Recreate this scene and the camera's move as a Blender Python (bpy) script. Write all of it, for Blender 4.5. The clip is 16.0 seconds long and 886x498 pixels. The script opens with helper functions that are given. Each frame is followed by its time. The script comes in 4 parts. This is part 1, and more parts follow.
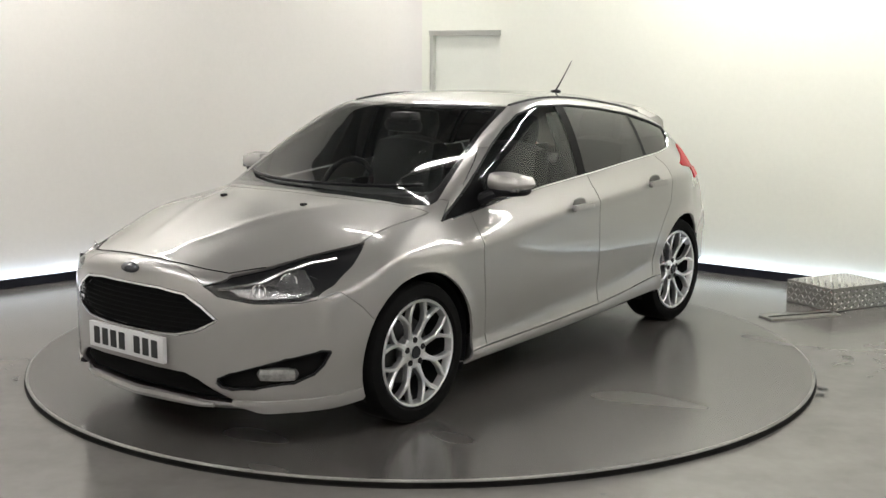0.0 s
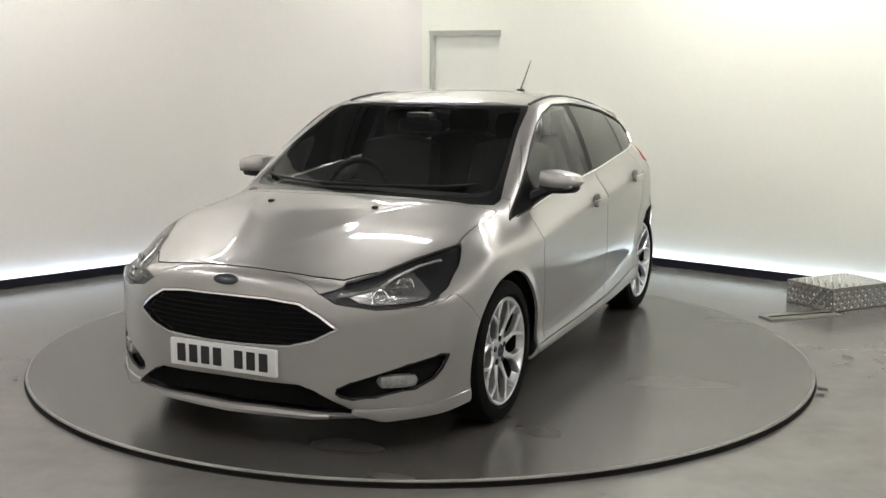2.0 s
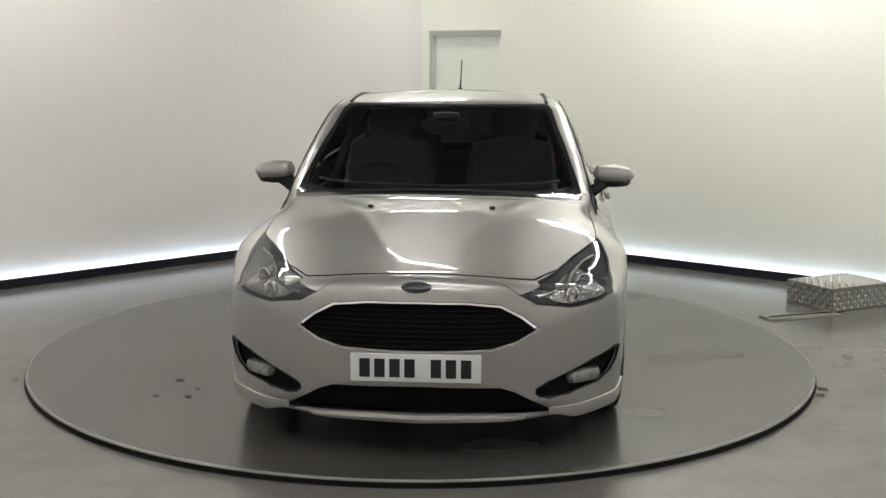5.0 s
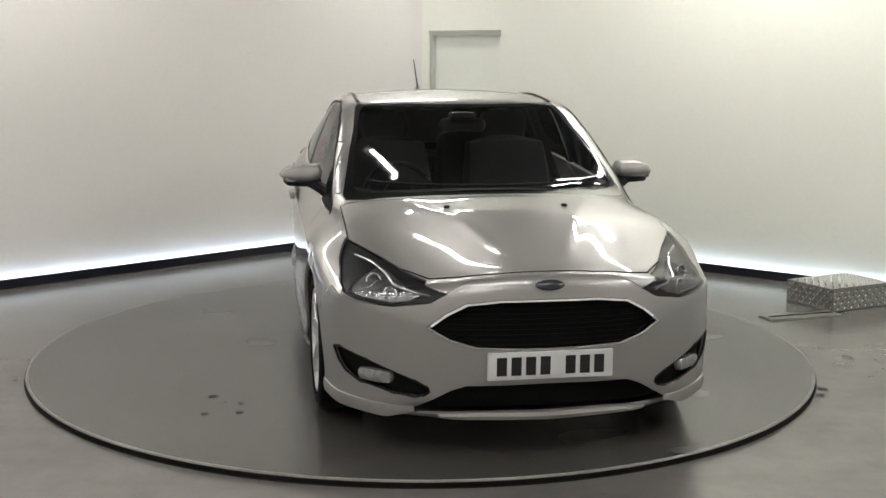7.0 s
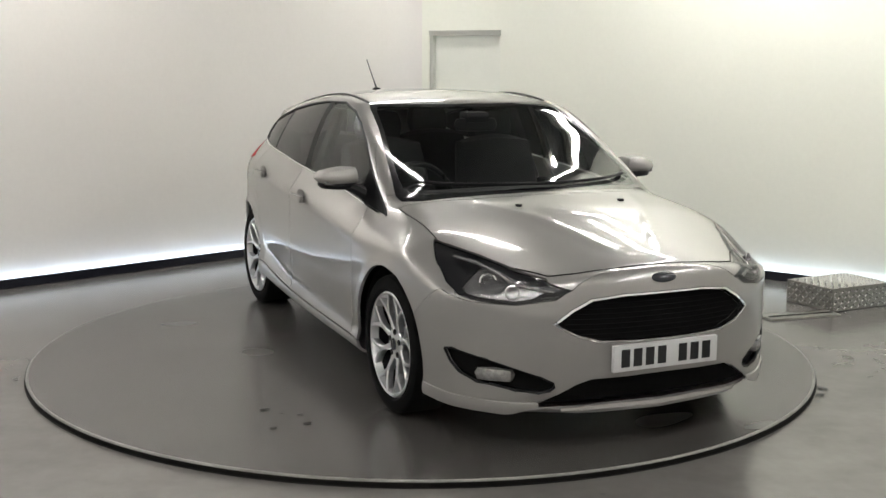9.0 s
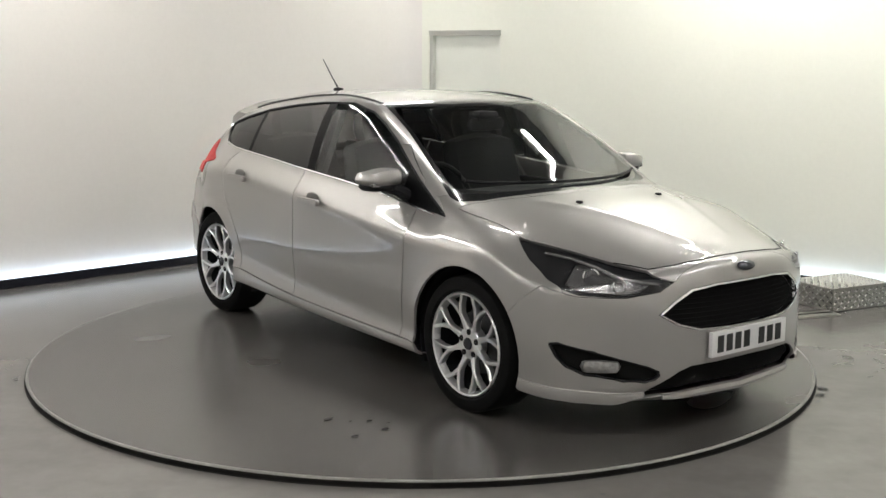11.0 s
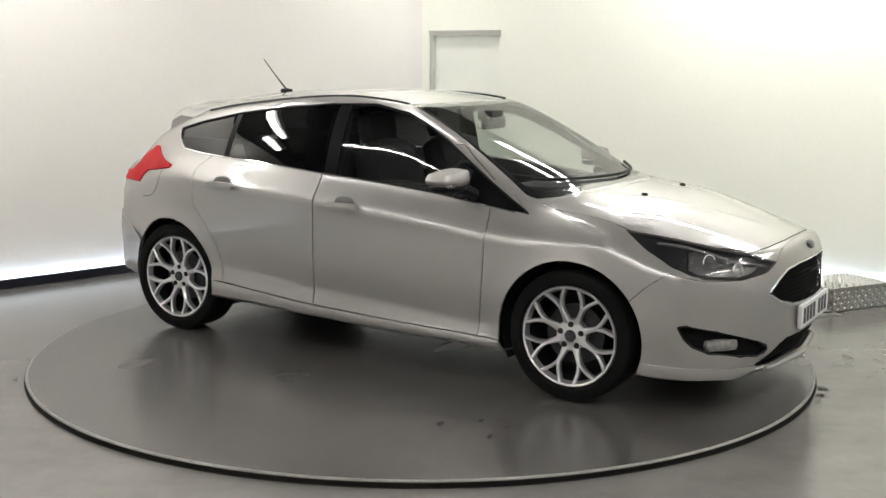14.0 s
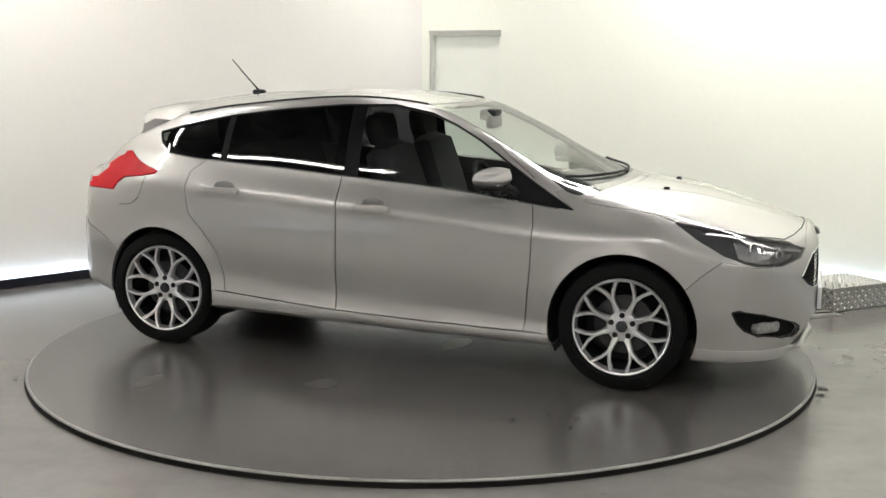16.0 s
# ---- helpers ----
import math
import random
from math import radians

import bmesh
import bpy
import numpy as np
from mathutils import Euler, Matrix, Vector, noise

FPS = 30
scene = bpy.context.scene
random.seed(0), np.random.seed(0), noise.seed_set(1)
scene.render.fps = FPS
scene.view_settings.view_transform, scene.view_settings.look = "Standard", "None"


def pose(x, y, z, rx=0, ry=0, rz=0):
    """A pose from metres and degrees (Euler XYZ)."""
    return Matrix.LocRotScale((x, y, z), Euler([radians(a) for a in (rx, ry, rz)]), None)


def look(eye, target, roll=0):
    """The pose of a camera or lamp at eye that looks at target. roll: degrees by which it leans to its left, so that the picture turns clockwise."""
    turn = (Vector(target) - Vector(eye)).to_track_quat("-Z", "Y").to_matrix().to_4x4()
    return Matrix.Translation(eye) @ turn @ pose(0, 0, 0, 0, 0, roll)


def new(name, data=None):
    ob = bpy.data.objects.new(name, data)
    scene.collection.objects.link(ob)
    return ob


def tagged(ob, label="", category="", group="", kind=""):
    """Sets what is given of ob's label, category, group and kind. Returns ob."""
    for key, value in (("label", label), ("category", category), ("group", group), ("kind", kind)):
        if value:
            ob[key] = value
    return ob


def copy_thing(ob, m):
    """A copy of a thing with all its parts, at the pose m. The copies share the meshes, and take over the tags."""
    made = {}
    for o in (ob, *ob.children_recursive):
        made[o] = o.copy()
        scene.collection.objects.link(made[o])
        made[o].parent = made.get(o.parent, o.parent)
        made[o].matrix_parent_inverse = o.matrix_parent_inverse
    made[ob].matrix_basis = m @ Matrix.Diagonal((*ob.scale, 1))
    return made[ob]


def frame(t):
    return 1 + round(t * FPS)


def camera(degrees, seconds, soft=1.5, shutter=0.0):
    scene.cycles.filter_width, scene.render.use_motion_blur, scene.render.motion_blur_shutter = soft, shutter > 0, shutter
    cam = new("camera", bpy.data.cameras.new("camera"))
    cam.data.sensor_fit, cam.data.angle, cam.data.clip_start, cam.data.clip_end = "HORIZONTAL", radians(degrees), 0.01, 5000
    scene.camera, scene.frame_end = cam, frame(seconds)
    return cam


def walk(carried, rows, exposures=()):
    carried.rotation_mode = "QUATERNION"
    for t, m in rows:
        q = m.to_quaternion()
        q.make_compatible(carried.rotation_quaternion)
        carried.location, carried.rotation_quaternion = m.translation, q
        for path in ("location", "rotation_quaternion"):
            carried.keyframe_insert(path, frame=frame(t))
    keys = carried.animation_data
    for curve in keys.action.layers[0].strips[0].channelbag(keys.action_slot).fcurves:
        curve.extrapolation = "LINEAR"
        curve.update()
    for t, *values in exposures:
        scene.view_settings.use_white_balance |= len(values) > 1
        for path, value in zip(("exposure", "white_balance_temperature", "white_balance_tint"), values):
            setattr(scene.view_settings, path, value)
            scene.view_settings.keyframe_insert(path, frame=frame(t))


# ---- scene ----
# The camera stands still on a stand before the turntable.
cam = camera(41.82, 16.0, soft=1.5)
EYE = (0.0, -6.710, 1.650)
YAW, PITCH = radians(0.81), radians(-9.48)
AIM = (EYE[0] + 5 * math.sin(YAW) * math.cos(PITCH), EYE[1] + 5 * math.cos(YAW) * math.cos(PITCH), EYE[2] + 5 * math.sin(PITCH))
STILL = look(EYE, AIM, 0.354)
walk(cam, [(0, STILL), (16, STILL)],
     exposures=[(0, 0.15), (1.5, 0.10), (3.5, -0.05), (5.5, -0.16), (7.0, -0.16), (9.0, -0.04), (11.5, 0.08), (13, 0.18), (16, 0.32)])

# ---- light: ceiling tubes and the strip behind the skirting; the world outside is dim ----
world = bpy.data.worlds.new("world")
scene.world = world
world.use_nodes = True
world.node_tree.nodes["Background"].inputs[0].default_value = (0.5, 0.5, 0.5, 1)
world.node_tree.nodes["Background"].inputs[1].default_value = 0.05
TUBE_POWER, STRIP_POWER = 55.0, 11.0

# ---- materials ----
def mat(name, color, rough=0.5, metal=0.0, var=0.0, scale=8.0, bump=0.0, bscale=60.0, coat=0.0, rvar=0.0, emit=None, power=0.0, spec=0.5, alpha=None, trans=0.0, ior=1.45):
    m = bpy.data.materials.new(name)
    m.use_nodes = True
    nt = m.node_tree
    b = nt.nodes["Principled BSDF"]
    b.inputs["Base Color"].default_value = (*color, 1)
    b.inputs["Roughness"].default_value = rough
    b.inputs["Metallic"].default_value = metal
    b.inputs["Coat Weight"].default_value = coat
    b.inputs["Coat Roughness"].default_value = 0.04
    b.inputs["Specular IOR Level"].default_value = spec
    b.inputs["Transmission Weight"].default_value = trans
    b.inputs["IOR"].default_value = ior
    if emit:
        b.inputs["Emission Color"].default_value = (*emit, 1)
        b.inputs["Emission Strength"].default_value = power
    if var or rvar or bump:
        tc = nt.nodes.new("ShaderNodeTexCoord")
        n1 = nt.nodes.new("ShaderNodeTexNoise")
        n1.inputs["Scale"].default_value = scale
        n1.inputs["Detail"].default_value = 6
        nt.links.new(tc.outputs["Object"], n1.inputs["Vector"])
        n2 = nt.nodes.new("ShaderNodeTexNoise")
        n2.inputs["Scale"].default_value = bscale
        n2.inputs["Detail"].default_value = 3
        nt.links.new(tc.outputs["Object"], n2.inputs["Vector"])
        if var:
            add = nt.nodes.new("ShaderNodeMath")
            add.operation = "ADD"
            nt.links.new(n1.outputs["Fac"], add.inputs[0])
            nt.links.new(n2.outputs["Fac"], add.inputs[1])
            r = nt.nodes.new("ShaderNodeMapRange")
            r.inputs["From Min"].default_value, r.inputs["From Max"].default_value = 0.6, 1.4
            r.inputs["To Min"].default_value, r.inputs["To Max"].default_value = 1 - var, 1 + var
            nt.links.new(add.outputs[0], r.inputs["Value"])
            v = nt.nodes.new("ShaderNodeVectorMath")
            v.operation = "SCALE"
            v.inputs[0].default_value = color
            nt.links.new(r.outputs[0], v.inputs["Scale"])
            nt.links.new(v.outputs[0], b.inputs["Base Color"])
        if rvar:
            r = nt.nodes.new("ShaderNodeMapRange")
            r.inputs["From Min"].default_value, r.inputs["From Max"].default_value = 0.3, 0.7
            r.inputs["To Min"].default_value, r.inputs["To Max"].default_value = max(rough - rvar, 0.02), rough + rvar
            nt.links.new(n1.outputs["Fac"], r.inputs["Value"])
            nt.links.new(r.outputs[0], b.inputs["Roughness"])
        if bump:
            bp = nt.nodes.new("ShaderNodeBump")
            bp.inputs["Strength"].default_value = bump
            bp.inputs["Distance"].default_value = 0.004
            nt.links.new(n2.outputs["Fac"], bp.inputs["Height"])
            nt.links.new(bp.outputs[0], b.inputs["Normal"])
    return m


def thin_glass(name, tint):
    """A thin pane: light passes straight on, tinted, with a mirror gloss by Fresnel."""
    m = bpy.data.materials.new(name)
    m.use_nodes = True
    nt = m.node_tree
    nt.nodes.clear()
    out = nt.nodes.new("ShaderNodeOutputMaterial")
    mix = nt.nodes.new("ShaderNodeMixShader")
    tr = nt.nodes.new("ShaderNodeBsdfTransparent")
    tr.inputs[0].default_value = (*tint, 1)
    gl = nt.nodes.new("ShaderNodeBsdfGlossy")
    gl.inputs["Roughness"].default_value = 0.02
    fr = nt.nodes.new("ShaderNodeFresnel")
    fr.inputs[0].default_value = 1.5
    nt.links.new(fr.outputs[0], mix.inputs[0])
    nt.links.new(tr.outputs[0], mix.inputs[1])
    nt.links.new(gl.outputs[0], mix.inputs[2])
    nt.links.new(mix.outputs[0], out.inputs[0])
    return m


def worn_floor(name, color, rough):
    """Painted concrete: cloudy wear, fine grit, smeared patches that change the gloss."""
    m = bpy.data.materials.new(name)
    m.use_nodes = True
    nt = m.node_tree
    b = nt.nodes["Principled BSDF"]
    tc = nt.nodes.new("ShaderNodeTexCoord")

    def noise(scale, detail, stretch=(1, 1, 1)):
        mp = nt.nodes.new("ShaderNodeMapping")
        mp.inputs["Scale"].default_value = stretch
        n = nt.nodes.new("ShaderNodeTexNoise")
        n.inputs["Scale"].default_value = scale
        n.inputs["Detail"].default_value = detail
        n.inputs["Roughness"].default_value = 0.62
        nt.links.new(tc.outputs["Object"], mp.inputs["Vector"])
        nt.links.new(mp.outputs[0], n.inputs["Vector"])
        return n.outputs["Fac"]

    def ranged(src, a0, a1, b0, b1):
        r = nt.nodes.new("ShaderNodeMapRange")
        for k, v in zip(("From Min", "From Max", "To Min", "To Max"), (a0, a1, b0, b1)):
            r.inputs[k].default_value = v
        nt.links.new(src, r.inputs["Value"])
        return r.outputs[0]

    def product(p, q):
        n = nt.nodes.new("ShaderNodeMath")
        n.operation = "MULTIPLY"
        nt.links.new(p, n.inputs[0])
        nt.links.new(q, n.inputs[1])
        return n.outputs[0]

    b.inputs["Specular IOR Level"].default_value = 0.95
    cloud = ranged(noise(1.3, 2), 0.30, 0.70, 0.90, 1.10)
    smear = ranged(noise(2.6, 2, (0.5, 1.6, 1)), 0.30, 0.70, 0.96, 1.04)
    grit = ranged(noise(16, 1), 0.3, 0.7, 0.97, 1.03)
    dirt = ranged(noise(6, 2), 0.25, 0.60, 0.93, 1.02)
    v = nt.nodes.new("ShaderNodeVectorMath")
    v.operation = "SCALE"
    v.inputs[0].default_value = color
    nt.links.new(product(product(cloud, smear), product(grit, dirt)), v.inputs["Scale"])
    nt.links.new(v.outputs[0], b.inputs["Base Color"])
    nt.links.new(ranged(noise(1.6, 1, (0.6, 1.4, 1)), 0.25, 0.75, rough - 0.01, rough + 0.03), b.inputs["Roughness"])
    return m


PAINT = mat("silver_paint", (0.308, 0.296, 0.287), 0.38, 0.58, var=0.03, scale=3, bscale=900, coat=1.0)
BLACK = mat("black_plastic", (0.008, 0.008, 0.009), 0.5, var=0.2, bscale=200, spec=0.2)
GLOSSBLACK = mat("gloss_black", (0.008, 0.008, 0.009), 0.12, coat=0.5)
RUBBER = mat("tyre_rubber", (0.006, 0.006, 0.006), 0.8, var=0.25, scale=12, bump=0.2, bscale=150, spec=0.08)
ALLOY = mat("alloy", (0.69, 0.69, 0.70), 0.28, 0.88, var=0.05, bscale=120)
LAMPGREY = mat("lamp_grey", (0.010, 0.010, 0.011), 0.35, 0.1, var=0.3, scale=25, bscale=60)
DARKMETAL = mat("dark_metal", (0.05, 0.05, 0.052), 0.5, 0.8, var=0.2)
CHROME = mat("chrome", (0.85, 0.85, 0.86), 0.08, 1.0)
GLASS = thin_glass("clear_glass", (0.74, 0.78, 0.75))
PRIVACY = thin_glass("privacy_glass", (0.05, 0.05, 0.055))
LENS = thin_glass("lamp_lens", (0.9, 0.9, 0.92))
RED = mat("red_lens", (0.42, 0.004, 0.010), 0.4, spec=0.12, coat=0.0, var=0.1, scale=20)
AMBERCLEAR = mat("clear_lamp", (0.30, 0.295, 0.29), 0.15, 0.6, var=0.3, scale=30, bscale=60)
BLACKTRIM = mat("black_trim", (0.004, 0.004, 0.0045), 0.35, spec=0.06)
# grey that stands for the shade in the handle cups
CUP_SHADE = mat("cup_shade_grey", (0.16, 0.157, 0.152), 0.4, 0.6)
SEATCLOTH = mat("seat_cloth", (0.012, 0.012, 0.013), 0.9, var=0.2, bump=0.4, bscale=300)
TRIM = mat("dash_trim", (0.012, 0.012, 0.013), 0.65, var=0.15, bump=0.3, bscale=400)
PLATEWHITE = mat("plate_white", (0.60, 0.60, 0.60), 0.4, var=0.03)
PLATEBLACK = mat("plate_black", (0.01, 0.01, 0.01), 0.5)
MATT = mat("matt_black", (0.006, 0.006, 0.006), 0.9, var=0.2, bscale=200, spec=0.1)
BOWL = mat("lamp_bowl_silver", (0.38, 0.375, 0.37), 0.22, 0.85, var=0.45, scale=28, bump=1.0, bscale=45)
EMBLEM = mat("emblem_dark", (0.05, 0.052, 0.058), 0.2, 0.5)
WALL = mat("white_wall", (0.81, 0.785, 0.75), 0.55, var=0.02, scale=0.7, bump=0.03, bscale=30)
WALLR = mat("white_wall_greenish", (0.85, 0.86, 0.775), 0.55, var=0.02, scale=0.7, bump=0.03, bscale=30)
DOORPAINT = mat("door_paint", (0.83, 0.845, 0.775), 0.5, var=0.02)
FRAMEGREY = mat("frame_grey", (0.50, 0.50, 0.46), 0.5, var=0.05)
CEIL = mat("ceiling_grey", (0.10, 0.10, 0.098), 0.8, var=0.05)
FLOOR = worn_floor("painted_floor", (0.147, 0.138, 0.131), 0.19)
DECK = worn_floor("turntable_deck", (0.072, 0.067, 0.063), 0.25)
EDGE = mat("turntable_edge", (0.007, 0.0065, 0.006), 0.7, var=0.3, spec=0.15)
LIP = mat("turntable_lip", (0.24, 0.235, 0.22), 0.45, 0.2, var=0.25)
SKIRT = mat("skirting_black", (0.012, 0.013, 0.02), 0.35, var=0.2)
TREAD = mat("tread_plate", (0.30, 0.295, 0.27), 0.35, 0.7, var=0.12, scale=6)
STAIN = mat("dark_stain", (0.018, 0.017, 0.016), 0.6, var=0.3, scale=40)
LED = mat("led_strip", (1, 1, 1), 0.5, emit=(0.66, 0.80, 1.0), power=STRIP_POWER)
TUBE = mat("tube_glow", (1, 1, 1), 0.5, emit=(1.0, 0.98, 0.94), power=TUBE_POWER)


# ---- mesh helpers ----
def link(name, bm, material, parent=None, label="", smooth=True):
    me = bpy.data.meshes.new(name)
    bmesh.ops.recalc_face_normals(bm, faces=bm.faces[:]) if not name.startswith("skin") else None
    bm.to_mesh(me)
    bm.free()
    for p in me.polygons:
        p.use_smooth = smooth
    if smooth:
        me.set_sharp_from_angle(angle=radians(38))
    me.materials.append(material)
    ob = new(name, me)
    if parent:
        ob.parent = parent
    if label:
        ob["label"] = label
    return ob


def part(name, bm, material, parent, label="", smooth=True):
    return link(name, bm, material, parent, label, smooth)


def box(bm, x0, x1, y0, y1, z0, z1, bevel=0.0, m=None):
    mm = Matrix.Translation(((x0 + x1) / 2, (y0 + y1) / 2, (z0 + z1) / 2)) @ Matrix.Diagonal((x1 - x0, y1 - y0, z1 - z0, 1))
    r = bmesh.ops.create_cube(bm, size=1, matrix=(m @ mm) if m else mm)
    if bevel:
        es = list({e for v in r["verts"] for e in v.link_edges})
        bmesh.ops.bevel(bm, geom=es, offset=bevel, segments=2, affect="EDGES", profile=0.6)
    return bm


def new_box(*a, **k):
    return box(bmesh.new(), *a, **k)


def tube(bm, pts, r, n=8):
    """A round bar along a line of points."""
    rings = []
    pts = [Vector(p) for p in pts]
    for i, p in enumerate(pts):
        d = (pts[min(i + 1, len(pts) - 1)] - pts[max(i - 1, 0)]).normalized()
        a = d.orthogonal().normalized() if abs(d.z) > 0.9 else d.cross(Vector((0, 0, 1))).normalized()
        b = d.cross(a)
        rr = r[i] if isinstance(r, (list, tuple)) else r
        rings.append([bm.verts.new(p + rr * (math.cos(2 * math.pi * k / n) * a + math.sin(2 * math.pi * k / n) * b)) for k in range(n)])
    for q, s in zip(rings, rings[1:]):
        for k in range(n):
            bm.faces.new((q[k], q[(k + 1) % n], s[(k + 1) % n], s[k]))
    bm.faces.new(rings[0][::-1])
    bm.faces.new(rings[-1])
    return bm


def lathe(prof, n=48, axis="y"):
    """A turned body from (radius, along) pairs."""
    bm = bmesh.new()
    rings = []
    for r, a in prof:
        ring = []
        for k in range(n):
            t = 2 * math.pi * k / n
            ring.append(bm.verts.new((r * math.cos(t), a, r * math.sin(t)) if axis == "y" else (r * math.cos(t), r * math.sin(t), a)))
        rings.append(ring)
    for q, s in zip(rings, rings[1:]):
        for k in range(n):
            bm.faces.new((q[k], q[(k + 1) % n], s[(k + 1) % n], s[k]))
    return bm


def blob(bm, c, s, n=2, p=0.6):
    """A rounded block."""
    r = bmesh.ops.create_cube(bm, size=2)
    es = list({e for v in r["verts"] for e in v.link_edges})
    fs = list({f for v in r["verts"] for f in v.link_faces})
    before = set(bm.verts) - set(r["verts"])
    bmesh.ops.subdivide_edges(bm, edges=es, cuts=5, use_grid_fill=True)
    for v in bm.verts:
        if v in before:
            continue
        u = v.co.normalized()
        w = v.co * (1 - p) + u * p * 1.25
        v.co = Vector((c[0] + w.x * s[0], c[1] + w.y * s[1], c[2] + w.z * s[2]))
    return bm


# ---- the room ----
FZ, CZ, TH = -0.03, 3.3, 0.15
CORNER = Vector((-0.186, 4.234))
DL = Vector((-0.736, -0.677))
DR = Vector((0.792, -0.611))
LEN = 10.0
c0, c1, c2 = CORNER, CORNER + DL * LEN, CORNER + DR * LEN
c3 = CORNER + DL * LEN + DR * LEN


def wall_bm(a, b, z0, z1, thick, hole=None):
    """A wall from a to b, its inner face on the line and its thickness to the left of the way; hole: along0, along1, top."""
    d = (b - a).normalized()
    L = (b - a).length
    n = Vector((-d.y, d.x))
    m = Matrix(((d.x, n.x, 0, a.x), (d.y, n.y, 0, a.y), (0, 0, 1, 0), (0, 0, 0, 1)))
    bm = bmesh.new()
    if not hole:
        box(bm, 0, L, 0, thick, z0, z1, m=m)
    else:
        box(bm, 0, hole[0], 0, thick, z0, z1, m=m)
        box(bm, hole[1], L, 0, thick, z0, z1, m=m)
        box(bm, hole[0], hole[1], 0, thick, hole[2], z1, m=m)
    return bm, m


DOOR_A, DOOR_B, DOOR_T = 0.256, 1.041, 1.86
bm, MLEFT = wall_bm(c1, c0, FZ, CZ, TH)
tagged(link("wall_left", bm, WALL, smooth=False), "plain white painted studio wall", "wall", kind="structure")
bm, MRIGHT = wall_bm(c0, c2, FZ, CZ, TH, (DOOR_A, DOOR_B, DOOR_T))
tagged(link("wall_right", bm, WALLR, smooth=False), "plain white painted studio wall with a doorway", "wall", kind="structure")
bm, MBACK = wall_bm(c2, c3, FZ, CZ, TH)
tagged(link("wall_back", bm, WALL, smooth=False), "plain white painted studio wall", "wall", kind="structure")
bm, MSIDE = wall_bm(c3, c1, FZ, CZ, TH)
tagged(link("wall_side", bm, WALL, smooth=False), "plain white painted studio wall", "wall", kind="structure")
# soft cove in the far corner
bm = bmesh.new()
prev = None
for k in range(9):
    t = k / 8
    p = (CORNER + DL * 0.22) * (1 - t) ** 2 + 2 * t * (1 - t) * CORNER + (CORNER + DR * 0.17) * t * t
    cur = [bm.verts.new((p.x, p.y, FZ)), bm.verts.new((p.x, p.y, CZ))]
    if prev:
        bm.faces.new((prev[0], cur[0], cur[1], prev[1]))
    prev = cur
va = [bm.verts.new((CORNER.x, CORNER.y, z)) for z in (FZ, CZ)]
bm.verts.ensure_lookup_table()
bm.faces.new((prev[0], va[0], va[1], prev[1]))
bm.faces.new((va[0], bm.verts[0], bm.verts[1], va[1]))
tagged(link("corner_cove", bm, WALL), "rounded white corner between the walls", "wall", kind="structure")

bm = bmesh.new()
box(bm, -9, 9, -10, 6, FZ - 0.2, FZ)
tagged(link("floor", bm, FLOOR, smooth=False), "grey painted concrete studio floor, slightly glossy", "floor", kind="structure")
bm = bmesh.new()
box(bm, -9, 9, -10, 6, CZ, CZ + 0.2)
tagged(link("ceiling", bm, CEIL, smooth=False), "plain dark grey ceiling", "ceiling", kind="structure")

# door in its frame
bm = bmesh.new()
box(bm, DOOR_A, DOOR_B, 0.05, 0.09, FZ, DOOR_T, m=MRIGHT)
door = tagged(link("door_1", bm, DOORPAINT, smooth=False), "closed pale flush door in the white wall", "door", kind="structure")
bm = bmesh.new()
box(bm, DOOR_A - 0.0, DOOR_B, -0.006, 0.05, DOOR_T - 0.035, DOOR_T - 0.004, m=MRIGHT)
part("door_head", bm, FRAMEGREY, door, "grey metal door head", False)
bm = bmesh.new()
box(bm, DOOR_A - 0.0, DOOR_B, -0.012, 0.05, DOOR_T - 0.004, DOOR_T + 0.012, m=MRIGHT)
part("drip_rail", bm, FRAMEGREY, door, "", False)
bm = bmesh.new()
box(bm, DOOR_A, DOOR_A + 0.035, 0.004, 0.05, FZ, DOOR_T - 0.035, m=MRIGHT)
part("jamb", bm, FRAMEGREY, door, "", False)
bm = bmesh.new()
box(bm, DOOR_B - 0.012, DOOR_B, 0.004, 0.05, FZ, DOOR_T - 0.035, m=MRIGHT)
part("jamb", bm, DOORPAINT, door, "", False)

# skirting with a light strip behind its upper edge
for nm, M, L in (("left", MLEFT, LEN), ("right", MRIGHT, LEN), ("back", MBACK, LEN), ("side", MSIDE, LEN)):
    bm = bmesh.new()
    box(bm, 0.05, L - 0.05, -0.075, -0.055, FZ, FZ + 0.068, bevel=0.003, m=M)
    sk = tagged(link("baseboard_" + nm, bm, SKIRT, smooth=False), "black skirting board standing off the wall, lit from behind", "skirting", kind="structure")
    bm = bmesh.new()
    box(bm, 0.05, L - 0.05, -0.046, -0.014, FZ + 0.038, FZ + 0.048, m=M)
    part("light_strip", bm, LED, sk, "glowing cool white light strip", False)

# ceiling tubes, all unseen: most placed by their reflections, some added as fill
def ceiling_tube(half):
    e = new("ceiling_light")
    part("housing", new_box(-half - 0.05, half + 0.05, -0.08, 0.08, 0.03, 0.09, bevel=0.01), FRAMEGREY, e, "", False)
    part("diffuser", new_box(-half, half, -0.036, 0.036, -0.01, 0.03, bevel=0.01), TUBE, e, "glowing warm white tube")
    return tagged(e, "unseen long white fluorescent ceiling light, switched on", "ceiling light", "ceiling lights")


